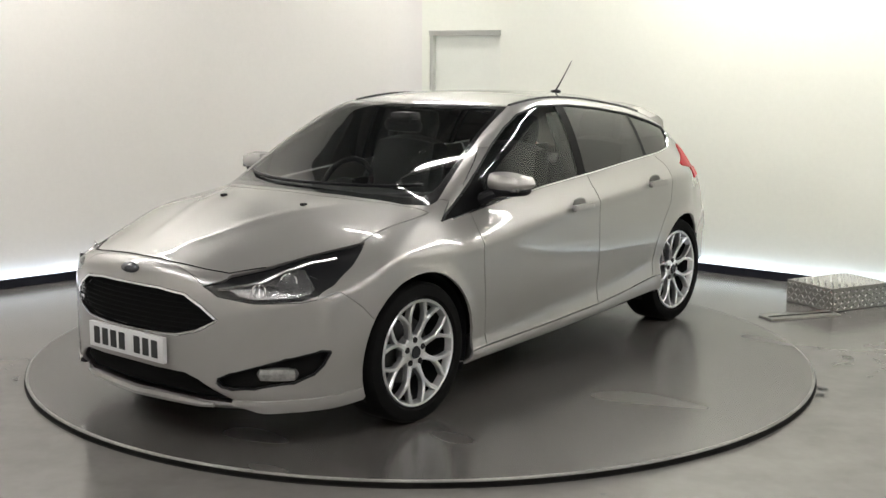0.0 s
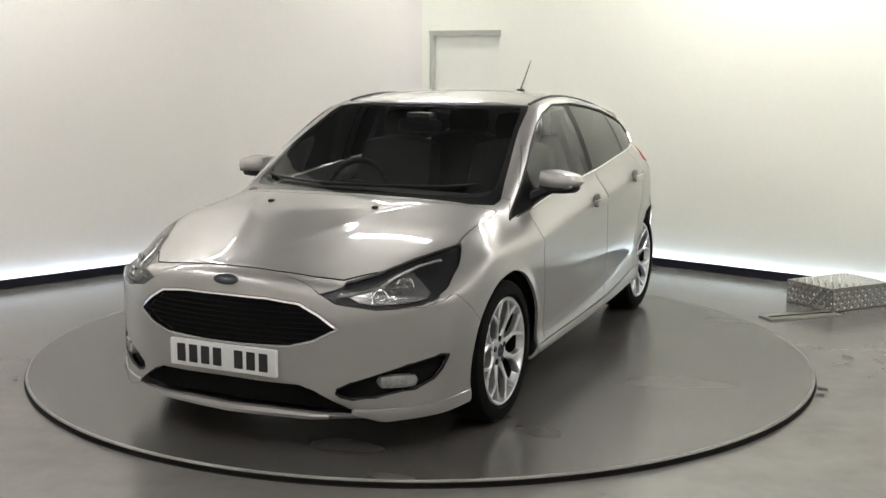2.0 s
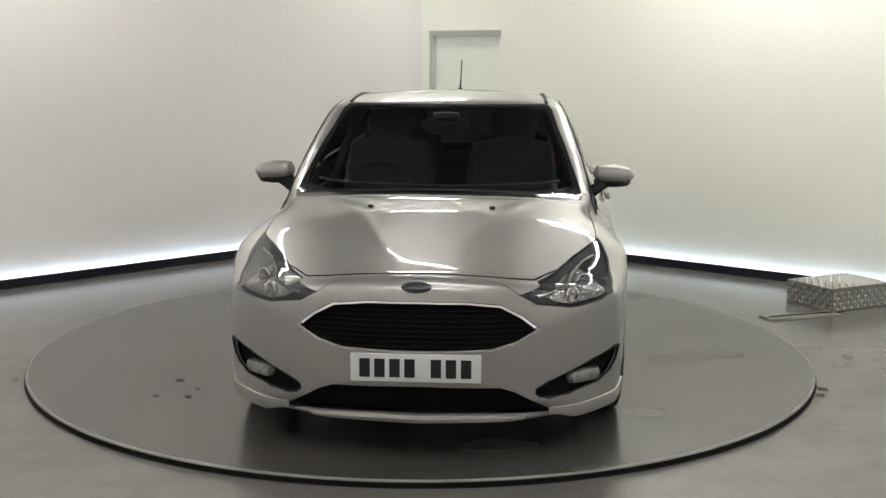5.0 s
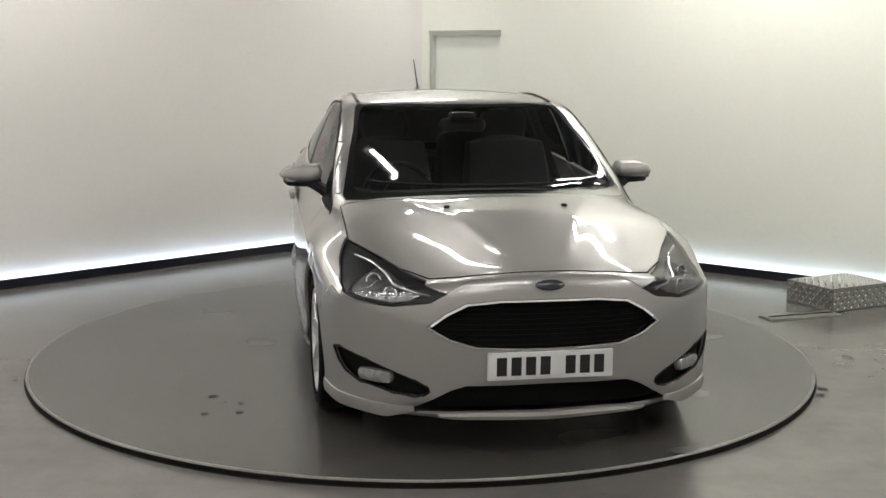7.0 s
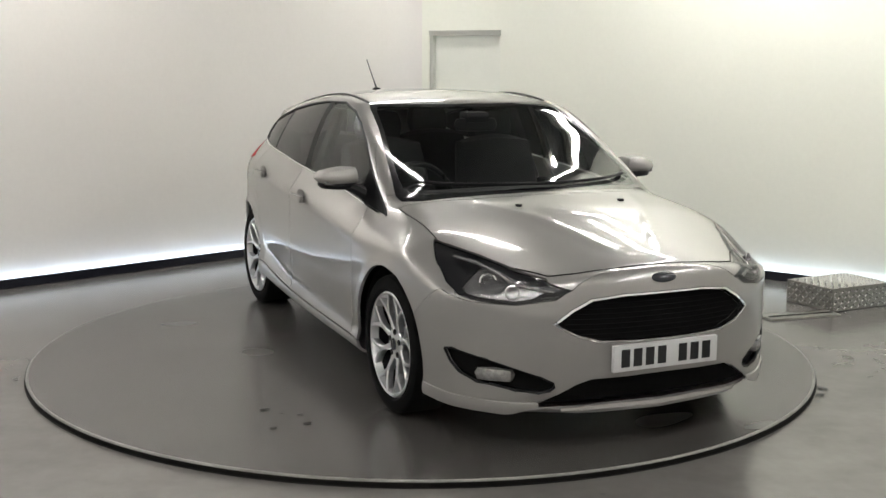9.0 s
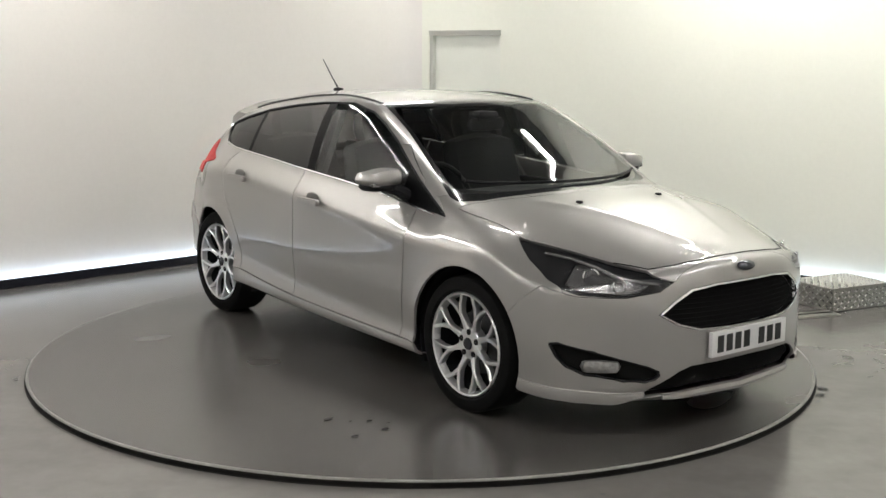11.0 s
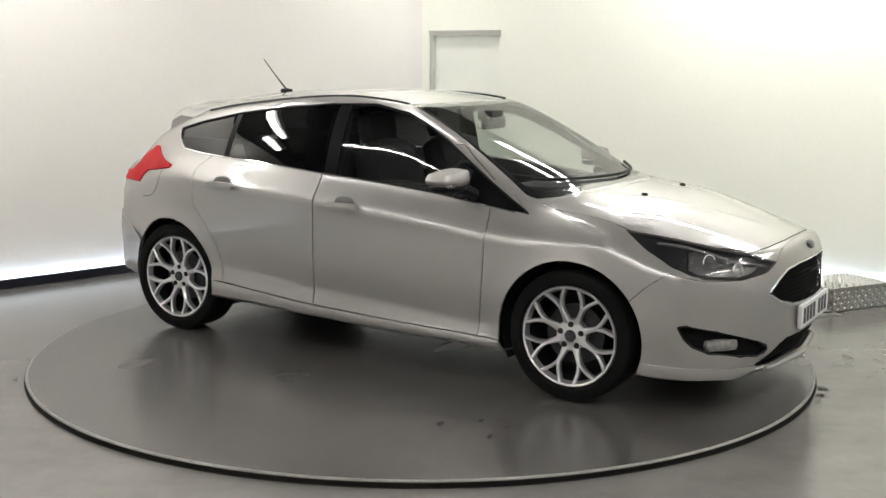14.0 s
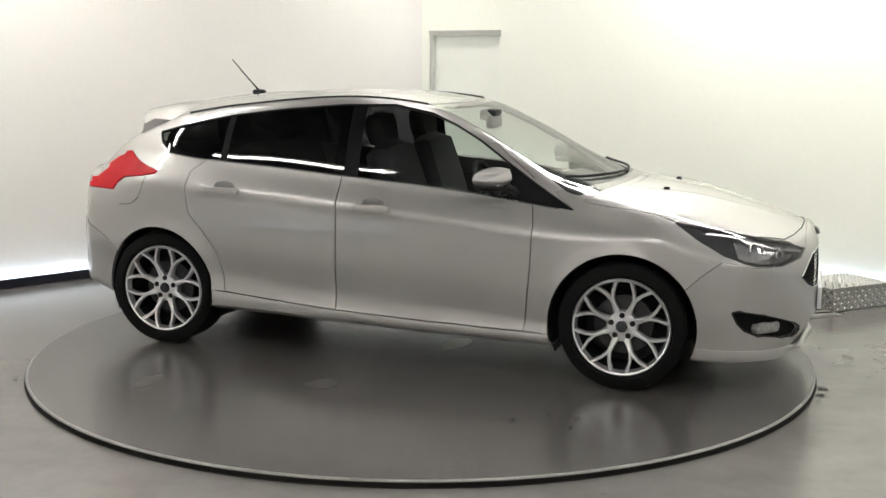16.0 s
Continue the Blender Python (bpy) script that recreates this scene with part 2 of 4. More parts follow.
lamp = ceiling_tube(1.5)
lamp.matrix_basis = pose(-3.1, 0.72, CZ - 0.1, 0, 0, 42.6)
# (-0.6, -5.3) is fill added for camera-facing panels; (3.55, -2.9) only mirrors (-3.6, -2.9)
for x, y, a in ((2.75, 0.75, -37.6), (-3.6, -2.9, -75), (3.55, -2.9, 75), (-0.6, -5.3, 0)):
    copy_thing(lamp, pose(x, y, CZ - 0.1, 0, 0, a))
short = ceiling_tube(0.42)
short.matrix_basis = pose(-0.1, 3.3, CZ - 0.1)
# added short tube that brightens the left wall's outer end
copy_thing(short, pose(-4.6, -0.3, CZ - 0.1, 0, 0, 42.6))
# fill tube added on the camera's side to brighten the car's flank
lamp = ceiling_tube(0.8)
lamp.matrix_basis = pose(0.5, -3.7, CZ - 0.1)
over = ceiling_tube(0.55)
over.matrix_basis = pose(-0.10, 0.08, CZ - 0.1, 0, 0, -40.0)
copy_thing(over, pose(1.85, 2.02, CZ - 0.1, 0, 0, -37.6))
# short tube added for the bright outer end of the right wall
copy_thing(short, pose(4.5, -0.7, CZ - 0.1, 0, 0, -37.6))

# ---- tread-plate box and floor strip ----
NB = Vector((2.712, 0.832))
ub = Vector((0.891, 0.454)).normalized()
MB = Matrix(((ub.x, -ub.y, 0, NB.x), (ub.y, ub.x, 0, NB.y), (0, 0, 1, FZ), (0, 0, 0, 1)))
crate = new("tread_plate_box")
crate.matrix_basis = MB
BL, BW, BH = 0.555, 0.425, 0.156
part("casing", new_box(0, BL, 0, BW, 0, BH, bevel=0.006), TREAD, crate, "", False)
bm = bmesh.new()


def lozenge(bm, o, a, b, n):
    """One raised bar of chequer plate."""
    vs = [bm.verts.new(o + a * sx + b * sy + n * h) for sx, sy, h in ((-1, 0, 0), (0, -1, 0), (1, 0, 0), (0, 1, 0), (0, 0, 1))]
    for i in range(4):
        bm.faces.new((vs[i], vs[(i + 1) % 4], vs[4]))


for i in range(17):
    for j in range(13):
        s = 1 if (i + j) % 2 else -1
        lozenge(bm, Vector((0.022 + i * 0.032, 0.018 + j * 0.032, BH + 0.0002)), Vector((0.015, 0.015 * s, 0)), Vector((-0.0045 * s, 0.0045, 0)), Vector((0, 0, 0.004)))
    for j in range(4):
        s = 1 if (i + j) % 2 else -1
        lozenge(bm, Vector((0.022 + i * 0.032, -0.0002, 0.025 + j * 0.035)), Vector((0.015, 0, 0.015 * s)), Vector((-0.0045 * s, 0, 0.0045)), Vector((0, -0.004, 0)))
for i in range(13):
    for j in range(4):
        s = 1 if (i + j) % 2 else -1
        lozenge(bm, Vector((-0.0002, 0.018 + i * 0.032, 0.025 + j * 0.035)), Vector((0, 0.015, 0.015 * s)), Vector((0, -0.0045 * s, 0.0045)), Vector((-0.004, 0, 0)))
st = part("tread_pattern", bm, CHROME, crate, "raised bars of the chequer plate", False)
st["kind"] = "stuff"
part("rim_angle", new_box(-0.004, BL + 0.004, -0.006, 0.004, BH - 0.012, BH + 0.005), TREAD, crate, "", False)
tagged(crate, "low box of grey aluminium chequer plate on the floor", "box")
bm = bmesh.new()
sd = (Vector((2.715, 0.80)) - Vector((2.205, 0.635)))
sl = sd.length
sd.normalize()
MS = Matrix(((sd.x, -sd.y, 0, 2.205), (sd.y, sd.x, 0, 0.635), (0, 0, 1, FZ), (0, 0, 0, 1)))
box(bm, 0, sl, -0.075, 0.075, 0, 0.012, bevel=0.004, m=MS)
cover = tagged(link("cable_cover", bm, TREAD, smooth=False), "flat metal cable cover on the floor beside the turntable", "cable cover")
part("cable_slot", new_box(0.03, sl - 0.02, -0.012, 0.012, 0.012, 0.0145, m=MS), EDGE, cover, "dark slot", False)

# ---- turntable ----
TC, TR = (-0.021, -0.205), 2.160
table = new("turntable")
table.matrix_basis = pose(TC[0], TC[1], 0)
part("deck", lathe([(0.0005, 0), (0.6, 0), (1.2, 0), (1.8, 0), (TR - 0.014, 0)], 160, "z"), DECK, table, "grey painted deck")
part("lip", lathe([(TR - 0.014, 0.0), (TR - 0.006, 0.001), (TR, -0.004), (TR, -0.008)], 160, "z"), LIP, table, "worn bright metal lip")
part("edge", lathe([(TR - 0.001, -0.006), (TR + 0.003, -0.010), (TR + 0.003, FZ)], 160, "z"), EDGE, table, "black edge")
tagged(table, "round grey vehicle turntable with a dark edge", "turntable")
tagged(link("turntable_joint", lathe([(TR + 0.003, FZ + 0.003), (TR + 0.007, FZ + 0.003), (TR + 0.008, FZ)], 160, "z"), EDGE), "dark joint round the turntable", "joint", kind="structure").location = (TC[0], TC[1], 0)
for sx, sy, sr in ((-1.177, -0.834, 0.035), (-1.218, -1.112, 0.026), (-1.058, -1.112, 0.032), (-1.047, -0.977, 0.022), (-1.12, -0.93, 0.014), (-0.99, -1.05, 0.012)):
    bm = bmesh.new()
    n = 14
    sr *= 0.75
    vs = [bm.verts.new((sx + sr * random.uniform(0.5, 1.25) * math.cos(2 * math.pi * i / n), sy + 0.55 * sr * random.uniform(0.5, 1.25) * math.sin(2 * math.pi * i / n), 0.004)) for i in range(n)]
    bm.faces.new(vs)
    part("stain", bm, STAIN, table, "dark scuff on the deck", False)
for sx, sy, sr in ((2.038, -0.976, 0.03), (1.983, -1.087, 0.025), (1.933, -1.203, 0.02), (0.688, -2.432, 0.012), (1.863, -1.296, 0.02)):
    bm = bmesh.new()
    bm.faces.new([bm.verts.new((sx + sr * random.uniform(0.4, 1.3) * math.cos(2 * math.pi * i / 12), sy + sr * random.uniform(0.4, 1.3) * math.sin(2 * math.pi * i / 12), FZ + 0.004)) for i in range(12)])
    tagged(link("floor_scuff", bm, STAIN, smooth=False), "small dark scuff on the grey floor", "scuff", "floor scuffs")

# ---- the car: one smooth skin, lofted from sections, then cut along its shut lines ----
from mathutils.bvhtree import BVHTree


def smooth_curve(xs, ys):
    """A monotone cubic through the points."""
    xs, ys = np.array(xs, float), np.array(ys, float)
    h, d = np.diff(xs), np.diff(ys) / np.diff(xs)
    m = np.zeros(len(xs))
    m[0], m[-1] = d[0], d[-1]
    for i in range(1, len(xs) - 1):
        if d[i - 1] * d[i] > 0:
            w1, w2 = 2 * h[i] + h[i - 1], h[i] + 2 * h[i - 1]
            m[i] = (w1 + w2) / (w1 / d[i - 1] + w2 / d[i])

    def at(x):
        x = min(max(x, xs[0]), xs[-1])
        i = min(int(np.searchsorted(xs, x, "right")) - 1, len(xs) - 2)
        t = (x - xs[i]) / h[i]
        return ((2 * t**3 - 3 * t**2 + 1) * ys[i] + (t**3 - 2 * t**2 + t) * h[i] * m[i] + (-2 * t**3 + 3 * t**2) * ys[i + 1] + (t**3 - t**2) * h[i] * m[i + 1])
    if len(xs) < 16:
        return lambda x: float(at(x))
    # soften the changes of curvature along the car
    g = np.arange(xs[0] - 0.2, xs[-1] + 0.2, 0.01)
    raw = np.array([at(x) if xs[0] <= x <= xs[-1] else (ys[0] + m[0] * (x - xs[0]) if x < xs[0] else ys[-1] + m[-1] * (x - xs[-1])) for x in g])
    ker = np.exp(-0.5 * (np.arange(-15, 16) / 5.0) ** 2)
    soft = np.convolve(np.pad(raw, 15, mode="edge"), ker / ker.sum(), mode="valid")
    return lambda x: float(np.interp(x, g, soft))


XS = [-2.10, -1.95, -1.70, -1.50, -1.32, -0.90, -0.20, 0.20, 0.50, 0.70, 0.90, 1.06, 1.32, 1.58, 1.80, 2.00, 2.15, 2.26]
Z_BOTTOM = smooth_curve(XS, [.36, .30, .25, .24, .24, .24, .225, .212, .205, 0.2, .195, .19, .19, .192, .180, .165, .16, .18])
WIDE = smooth_curve(XS, [.665, .708, .764, .797, .816, .850, .886, .8925, .8945, 0.8955, .8965, .898, .903, .905, .90, .885, .86, .82])
Z_CREASE = smooth_curve(XS, [.74, .79, .88, .915, .920, .905, .866, .835, .805, 0.783, .762, .75, .755, .77, .74, .69, .66, .62])
Y_BELT = smooth_curve(XS, [.52, .56, .585, .640, .692, .755, .80, .80, .80, 0.796, .79, .78, .775, .765, .71, .63, .55, .48])
Z_BELT = smooth_curve(XS, [.85, .945, 1.075, 1.09, 1.085, 1.05, 1.00, .975, .95, 0.931, .91, .885, .885, .86, .82, .77, .73, .69])
Y_RAIL = smooth_curve(XS, [.44, .47, .50, .545, .57, .59, .625, .645, .685, 0.709, .73, .71, .67, .63, .57, .50, .45, .40])
Z_RAIL = smooth_curve(XS, [.88, .975, 1.160, 1.215, 1.265, 1.345, 1.412, 1.384, 1.262, 1.152, 1.030, .950, .925, .895, .845, .79, .745, .70])
Z_CENTRE = smooth_curve(XS, [.90, 1.005, 1.21, 1.335, 1.385, 1.43, 1.452, 1.410, 1.297, 1.210, 1.122, 1.055, .985, .952, .895, .835, .785, .72])
Z_LOW = smooth_curve(XS, [.50, .485, .47, .46, .455, .433, .388, .362, .343, .330, .318, .310, .298, .285, .275, .27, .265, .26])
Z_SHUT = smooth_curve([-1.05, -.885, -.5, -.205, .3, .832, 1.05], [.362, .35, .322, .303, .283, .268, .262])
SEG = (2, 2, 5, 6, 8, 6, 6, 7, 10, 14)


def ramp(a, b, v):
    u = min(max((v - a) / (b - a), 0), 1)
    return u * u * (3 - 2 * u)


def section(x):
    w, zb, zr, zc, yr = WIDE(x), Z_BOTTOM(x), Z_RAIL(x), Z_CENTRE(x), Y_RAIL(x)
    zs = Z_CREASE(x)
    lean = 0.030 * (1 - ramp(-1.85, -1.35, x))
    keys = [(0, zb + 0.01), (w - 0.10, zb), (w - 0.020, zb + 0.03), (w - 0.015, Z_LOW(x)), (w - 0.001, zb + 0.55 * (zs - zb)), (w - 0.003 - 0.6 * lean, zb + 0.80 * (zs - zb)), (w - 0.010 - lean, zs), (Y_BELT(x), Z_BELT(x)), (yr, zr),
            (0.55 * yr, zc - 0.27 * (zc - zr)), (0, zc)]
    t = list(range(len(keys)))
    fy, fz = smooth_curve(t, [k[0] for k in keys]), smooth_curve(t, [k[1] for k in keys])
    out = []
    for i, n in enumerate(SEG):
        for k in range(n):
            u = k / n
            if i == 7:
                y0, z0, y1, z1 = *keys[7], *keys[8]
                g = 0.03 * math.hypot(y1 - y0, z1 - z0) * 4 * u * (1 - u)
                out.append((y0 + (y1 - y0) * u + g, z0 + (z1 - z0) * u + g * 0.5))
            elif i > 7:
                y = yr * (1 - k / 24 if i == 8 else (14 - k) / 24)
                bow = 2 + 0.3 * ramp(0.2, 0.5, x) * (1 - ramp(0.95, 1.25, x))
                out.append((y, zc - (zc - zr) * (y / yr) ** bow))
            else:
                out.append((fy(i + u), fz(i + u)))
    out.append(keys[-1])
    # round the rail and the belt a little
    r = sum(SEG[:8])
    for _ in range(3):
        old = list(out)
        for j in range(r - 2, r + 3):
            out[j] = tuple((old[j - 1][c] + 2 * old[j][c] + old[j + 1][c]) / 4 for c in (0, 1))
    return out


def sweep(x, y):
    """The plan view's rounding of nose and tail."""
    if x > 0:
        s = min(max((x - 1.2) / 1.06, 0), 1)
        return -0.40 * (abs(y) / 0.9) ** 2.6 * s * s * (3 - 2 * s)
    s = min(max((-x - 1.3) / 0.8, 0), 1)
    return 0.25 * (abs(y) / 0.8) ** 2.6 * s * s * (3 - 2 * s)


def pressed(x, y, z):
    """The pressed lines of the sheet metal: outward on the flanks, upward on the bonnet."""
    out = up = 0.0
    if y > 0.5 and z < 1.05:
        along = ramp(-1.25, -0.95, x) * (1 - ramp(0.88, 1.10, x))
        out += 0.009 * along * math.exp(-abs(z - Z_CREASE(x)) / 0.035)
        sill = ramp(-1.05, -0.96, x) * (1 - ramp(0.96, 1.05, x))
        zl, zk = Z_LOW(x), Z_SHUT(x)
        if z < zl and y > 0.7:
            out += sill * (0.016 * min((zl - z) / (zl - zk), 1) + (0.008 if z < zk + 0.004 else 0))
        for cx, R in ((1.324, 0.372), (-1.324, 0.366)):
            r = math.hypot(x - cx, z - 0.323)
            if r < R + 0.055 and z > 0.25:
                out += 0.013 * min(max(1 - (r - R) / 0.055, 0), 1)
    if 1.2 < x < 2.1 and z > 0.7:
        line = 0.45 - (x - 1.25) * 0.42
        up = 0.006 * ramp(1.2, 1.4, x) * (1 - ramp(1.95, 2.08, x)) * math.exp(-((y - line) / 0.035) ** 2)
    return out, up


def half_skin():
    bm = bmesh.new()
    rows = []
    caps = (.985, .96, .93, .89, .84, .78, .71, .63, .55, .46, .37, .27, .17, .07)
    for s in reversed(caps):
        t = (1 - s**3) ** (1 / 3)
        rows.append([(-1.95 - 0.13 * t, y * s, 0.62 + (z - 0.62) * s) for y, z in section(-1.95)])
    for i in range(206):
        x = -1.95 + 4.10 * i / 205
        row = []
        for y, z in section(x):
            o, u = pressed(x, y, z)
            row.append((x, y + o, z + u))
        rows.append(row)
    for s in caps:
        t = (1 - s**3) ** (1 / 3)
        rows.append([(2.15 + 0.105 * t, y * s, 0.44 + (z - 0.44) * s) for y, z in section(2.15)])
    grid = [[bm.verts.new((x + sweep(x, y), y, z)) for x, y, z in r] for r in rows]
    for a, b in zip(grid, grid[1:]):
        for k in range(len(a) - 1):
            bm.faces.new((a[k], a[k + 1], b[k + 1], b[k]))
    bm.faces.new(grid[0])
    bm.faces.new(grid[-1][::-1])
    bmesh.ops.recalc_face_normals(bm, faces=bm.faces[:])
    if sum(f.normal.y for f in bm.faces) < 0:
        bmesh.ops.reverse_faces(bm, faces=bm.faces[:])
    for v in bm.verts:
        if abs(v.co.y) < 1e-4:
            v.co.y = 0
    return bm


AX = {"side": (0, 2), "front": (1, 2), "top": (0, 1)}


def inside(p, poly):
    n, c = len(poly), False
    for i in range(n):
        (x1, y1), (x2, y2) = poly[i], poly[(i + 1) % n]
        if (y1 > p[1]) != (y2 > p[1]) and p[0] < (x2 - x1) * (p[1] - y1) / (y2 - y1) + x1:
            c = not c
    return c


def cut(bm, tag, view, poly, ok):
    """Cut the untaken skin along a closed line in one view and give the faces inside it the tag."""
    a, b = AX[view]
    lay = bm.faces.layers.int["tag"]
    third = 3 - a - b
    for i in range(len(poly)):
        p, q = poly[i], poly[(i + 1) % len(poly)]
        lo = (min(p[0], q[0]) - 0.005, min(p[1], q[1]) - 0.005)
        hi = (max(p[0], q[0]) + 0.005, max(p[1], q[1]) + 0.005)
        fs = [f for f in bm.faces if f[lay] == 0 and ok(f.calc_center_median(), f.normal)
              and max(v.co[a] for v in f.verts) >= lo[0] and min(v.co[a] for v in f.verts) <= hi[0]
              and max(v.co[b] for v in f.verts) >= lo[1] and min(v.co[b] for v in f.verts) <= hi[1]]
        if not fs:
            continue
        co, no = Vector((0, 0, 0)), Vector((0, 0, 0))
        co[a], co[b] = p
        no[a], no[b] = q[1] - p[1], -(q[0] - p[0])
        geom = fs + list({e for f in fs for e in f.edges}) + list({v for f in fs for v in f.verts})
        bmesh.ops.bisect_plane(bm, geom=geom, dist=1e-5, plane_co=co, plane_no=no.normalized())
    for f in bm.faces:
        if f[lay] == 0:
            c = f.calc_center_median()
            if ok(c, f.normal) and inside((c[a], c[b]), poly):
                f[lay] = tag


skin = half_skin()
SKIN_TREE = BVHTree.FromBMesh(skin)
skin.faces.layers.int.new("tag")
circle = lambda cx, cz, r, n=28: [(cx + r * math.cos(2 * math.pi * k / n), cz + r * math.sin(2 * math.pi * k / n)) for k in range(n)]
DLO = [(-1.405, 1.205), (-1.37, 1.15), (-1.30, 1.10), (-1.12, 1.08), (-.58, 1.05), (-.25, 1.025), (.21, .99), (.52, .96), (.77, .925), (1.05, .885), (.95, .945), (.80, 1.042),
       (.543, 1.214), (.40, 1.292), (.266, 1.348), (.046, 1.388), (-.244, 1.383), (-.576, 1.355), (-.92, 1.312), (-1.205, 1.256)]
SCREEN_OUT = [(.29, -.1), (.29, .15), (.265, .35), (.235, .50), (.22, .55), (.30, .575), (.5, .605), (.7, .650), (.9, .692), (1.0, .715), (1.06, .705), (1.14, .62), (1.21, .42), (1.255, .22), (1.27, .0), (1.27, -.1)]
SCREEN_IN = [(.325, -.1), (.325, .15), (.30, .35), (.275, .48), (.275, .525), (.34, .552), (.5, .580), (.7, .625), (.9, .660), (.97, .665), (1.03, .64), (1.10, .55), (1.165, .40), (1.205, .22), (1.215, .0), (1.215, -.1)]
BONNET = [(1.31, -.1), (1.30, .2), (1.25, .42), (1.16, .62), (1.09, .735), (1.32, .745), (1.577, .752), (1.80, .645), (1.95, .56), (2.07, .47), (2.115, .36), (2.15, .2), (2.16, 0), (2.16, -.1)]
HEADLIGHT = [(1.555, .845), (1.75, .808), (1.95, .763), (2.10, .735), (2.172, .70), (2.155, .66), (2.08, .636), (1.95, .648), (1.80, .70), (1.68, .763)]
LAMP_BOWL = [(1.835, .762), (1.88, .766), (1.96, .745), (2.08, .712), (2.125, .692), (2.11, .665), (2.07, .652), (1.97, .660), (1.87, .695)]
GRILLE_OUT = [(-.1, .681), (.2, .680), (.341, .665), (.424, .620), (.496, .5615), (.413, .511), (.306, .482), (.1, .475), (-.1, .475)]
GRILLE = [(-.1, .672), (.2, .67), (.335, .655), (.415, .612), (.48, .561), (.40, .518), (.30, .491), (.1, .484), (-.1, .484)]
INTAKE = [(-.1, .335), (.34, .327), (.40, .305), (.49, .25), (.57, .20), (.585, .18), (.42, .195), (-.1, .20)]
FOG = [(.842, .428), (.822, .434), (.72, .402), (.535, .338), (.485, .312), (.482, .295), (.50, .278), (.54, .268), (.62, .274), (.745, .300), (.80, .335), (.825, .375)]
TAIL = [(-2.2, 1.10), (-1.72, 1.10), (-1.60, 1.09), (-1.55, 1.06), (-1.495, 1.038), (-1.41, 1.015), (-1.34, .998), (-1.352, .98), (-1.45, .965), (-1.59, .948), (-1.645, .915), (-1.675, .872), (-2.2, .868)]
FDOOR = [(-.205, .303), (-.203, .66), (-.20, 1.2), (.62, 1.2), (.835, 1.04), (.84, .93), (.866, .807), (.856, .575), (.832, .268), (.3, .283)]
RDOOR = [(-.885, .35), (-.5, .322), (-.205, .303), (-.203, .66), (-.20, 1.2), (-.98, 1.2), (-1.02, 1.08), (-1.12, 1.006), (-1.134, .895), (-1.11, .77), (-1.03, .69), (-.93, .56), (-.895, .44)]
SILL = [(-1.05, .1), (-1.05, .362), (-.885, .35), (-.5, .322), (-.205, .303), (.3, .283), (.832, .268), (1.05, .262), (1.05, .1)]
BUMPER = [(1.80, .675), (1.70, .60), (1.60, .50), (1.60, .05), (2.5, .05), (2.5, .9), (2.172, .82), (2.172, .70), (2.155, .66), (2.08, .636), (1.95, .64)]
WINGF = [(.866, .807), (.856, .575), (.832, .268), (.85, .1), (1.7, .1), (1.9, .65), (1.75, .9), (1.09, 1.0), (.95, .97), (1.05, .885), (.84, .93)]
ROOF = [(.285, -.1), (.28, .15), (.255, .35), (.225, .50), (.20, .548), (-.2, .535), (-.9, .505), (-1.35, .475), (-1.44, .40), (-1.46, 0), (-1.46, -.1)]
RBUMP = [(-3, .1), (-3, .70), (-1.90, .68), (-1.72, .60), (-1.60, .50), (-1.55, .1)]
sidey = lambda c, n: c.y > 0.42 and n.y > 0.12
ARCH_F, ARCH_R = circle(1.324, .325, .370, 40), circle(-1.324, .322, .364, 40)
cut(skin, 99, "side", ARCH_F, lambda c, n: c.y > 0.5)
cut(skin, 99, "side", ARCH_R, lambda c, n: c.y > 0.5)
cut(skin, 1, "side", DLO, lambda c, n: c.y > 0.45 and n.y > 0.25 and c.z > 0.86)
cut(skin, 2, "top", SCREEN_IN, lambda c, n: c.z > 0.93 and n.z > 0.2)
cut(skin, 3, "top", SCREEN_OUT, lambda c, n: c.z > 0.93 and n.z > 0.2)
cut(skin, 18, "side", LAMP_BOWL, lambda c, n: c.y > 0.36 and c.x > 1.5)
cut(skin, 5, "side", HEADLIGHT, lambda c, n: c.y > 0.36 and c.x > 1.5)
cut(skin, 4, "top", BONNET, lambda c, n: c.z > 0.66 and n.z > 0.15 and c.x > 1.05)
cut(skin, 6, "front", GRILLE, lambda c, n: c.x > 1.9)
cut(skin, 7, "front", GRILLE_OUT, lambda c, n: c.x > 1.9)
cut(skin, 8, "front", INTAKE, lambda c, n: c.x > 1.8)
cut(skin, 9, "front", FOG, lambda c, n: c.x > 1.5)
cut(skin, 10, "side", TAIL, lambda c, n: c.y > 0.58 and c.x < -1.3)
cut(skin, 11, "side", FDOOR, sidey)
cut(skin, 12, "side", RDOOR, sidey)
cut(skin, 13, "side", SILL, lambda c, n: c.y > 0.6)
cut(skin, 14, "side", BUMPER, lambda c, n: c.x > 1.55)
cut(skin, 15, "side", WINGF, lambda c, n: c.x > 0.8 and c.y > 0.4)
cut(skin, 16, "top", ROOF, lambda c, n: c.z > 1.2 and n.z > 0.4)
cut(skin, 17, "side", RBUMP, lambda c, n: c.x < -1.5)
LAY = "tag"


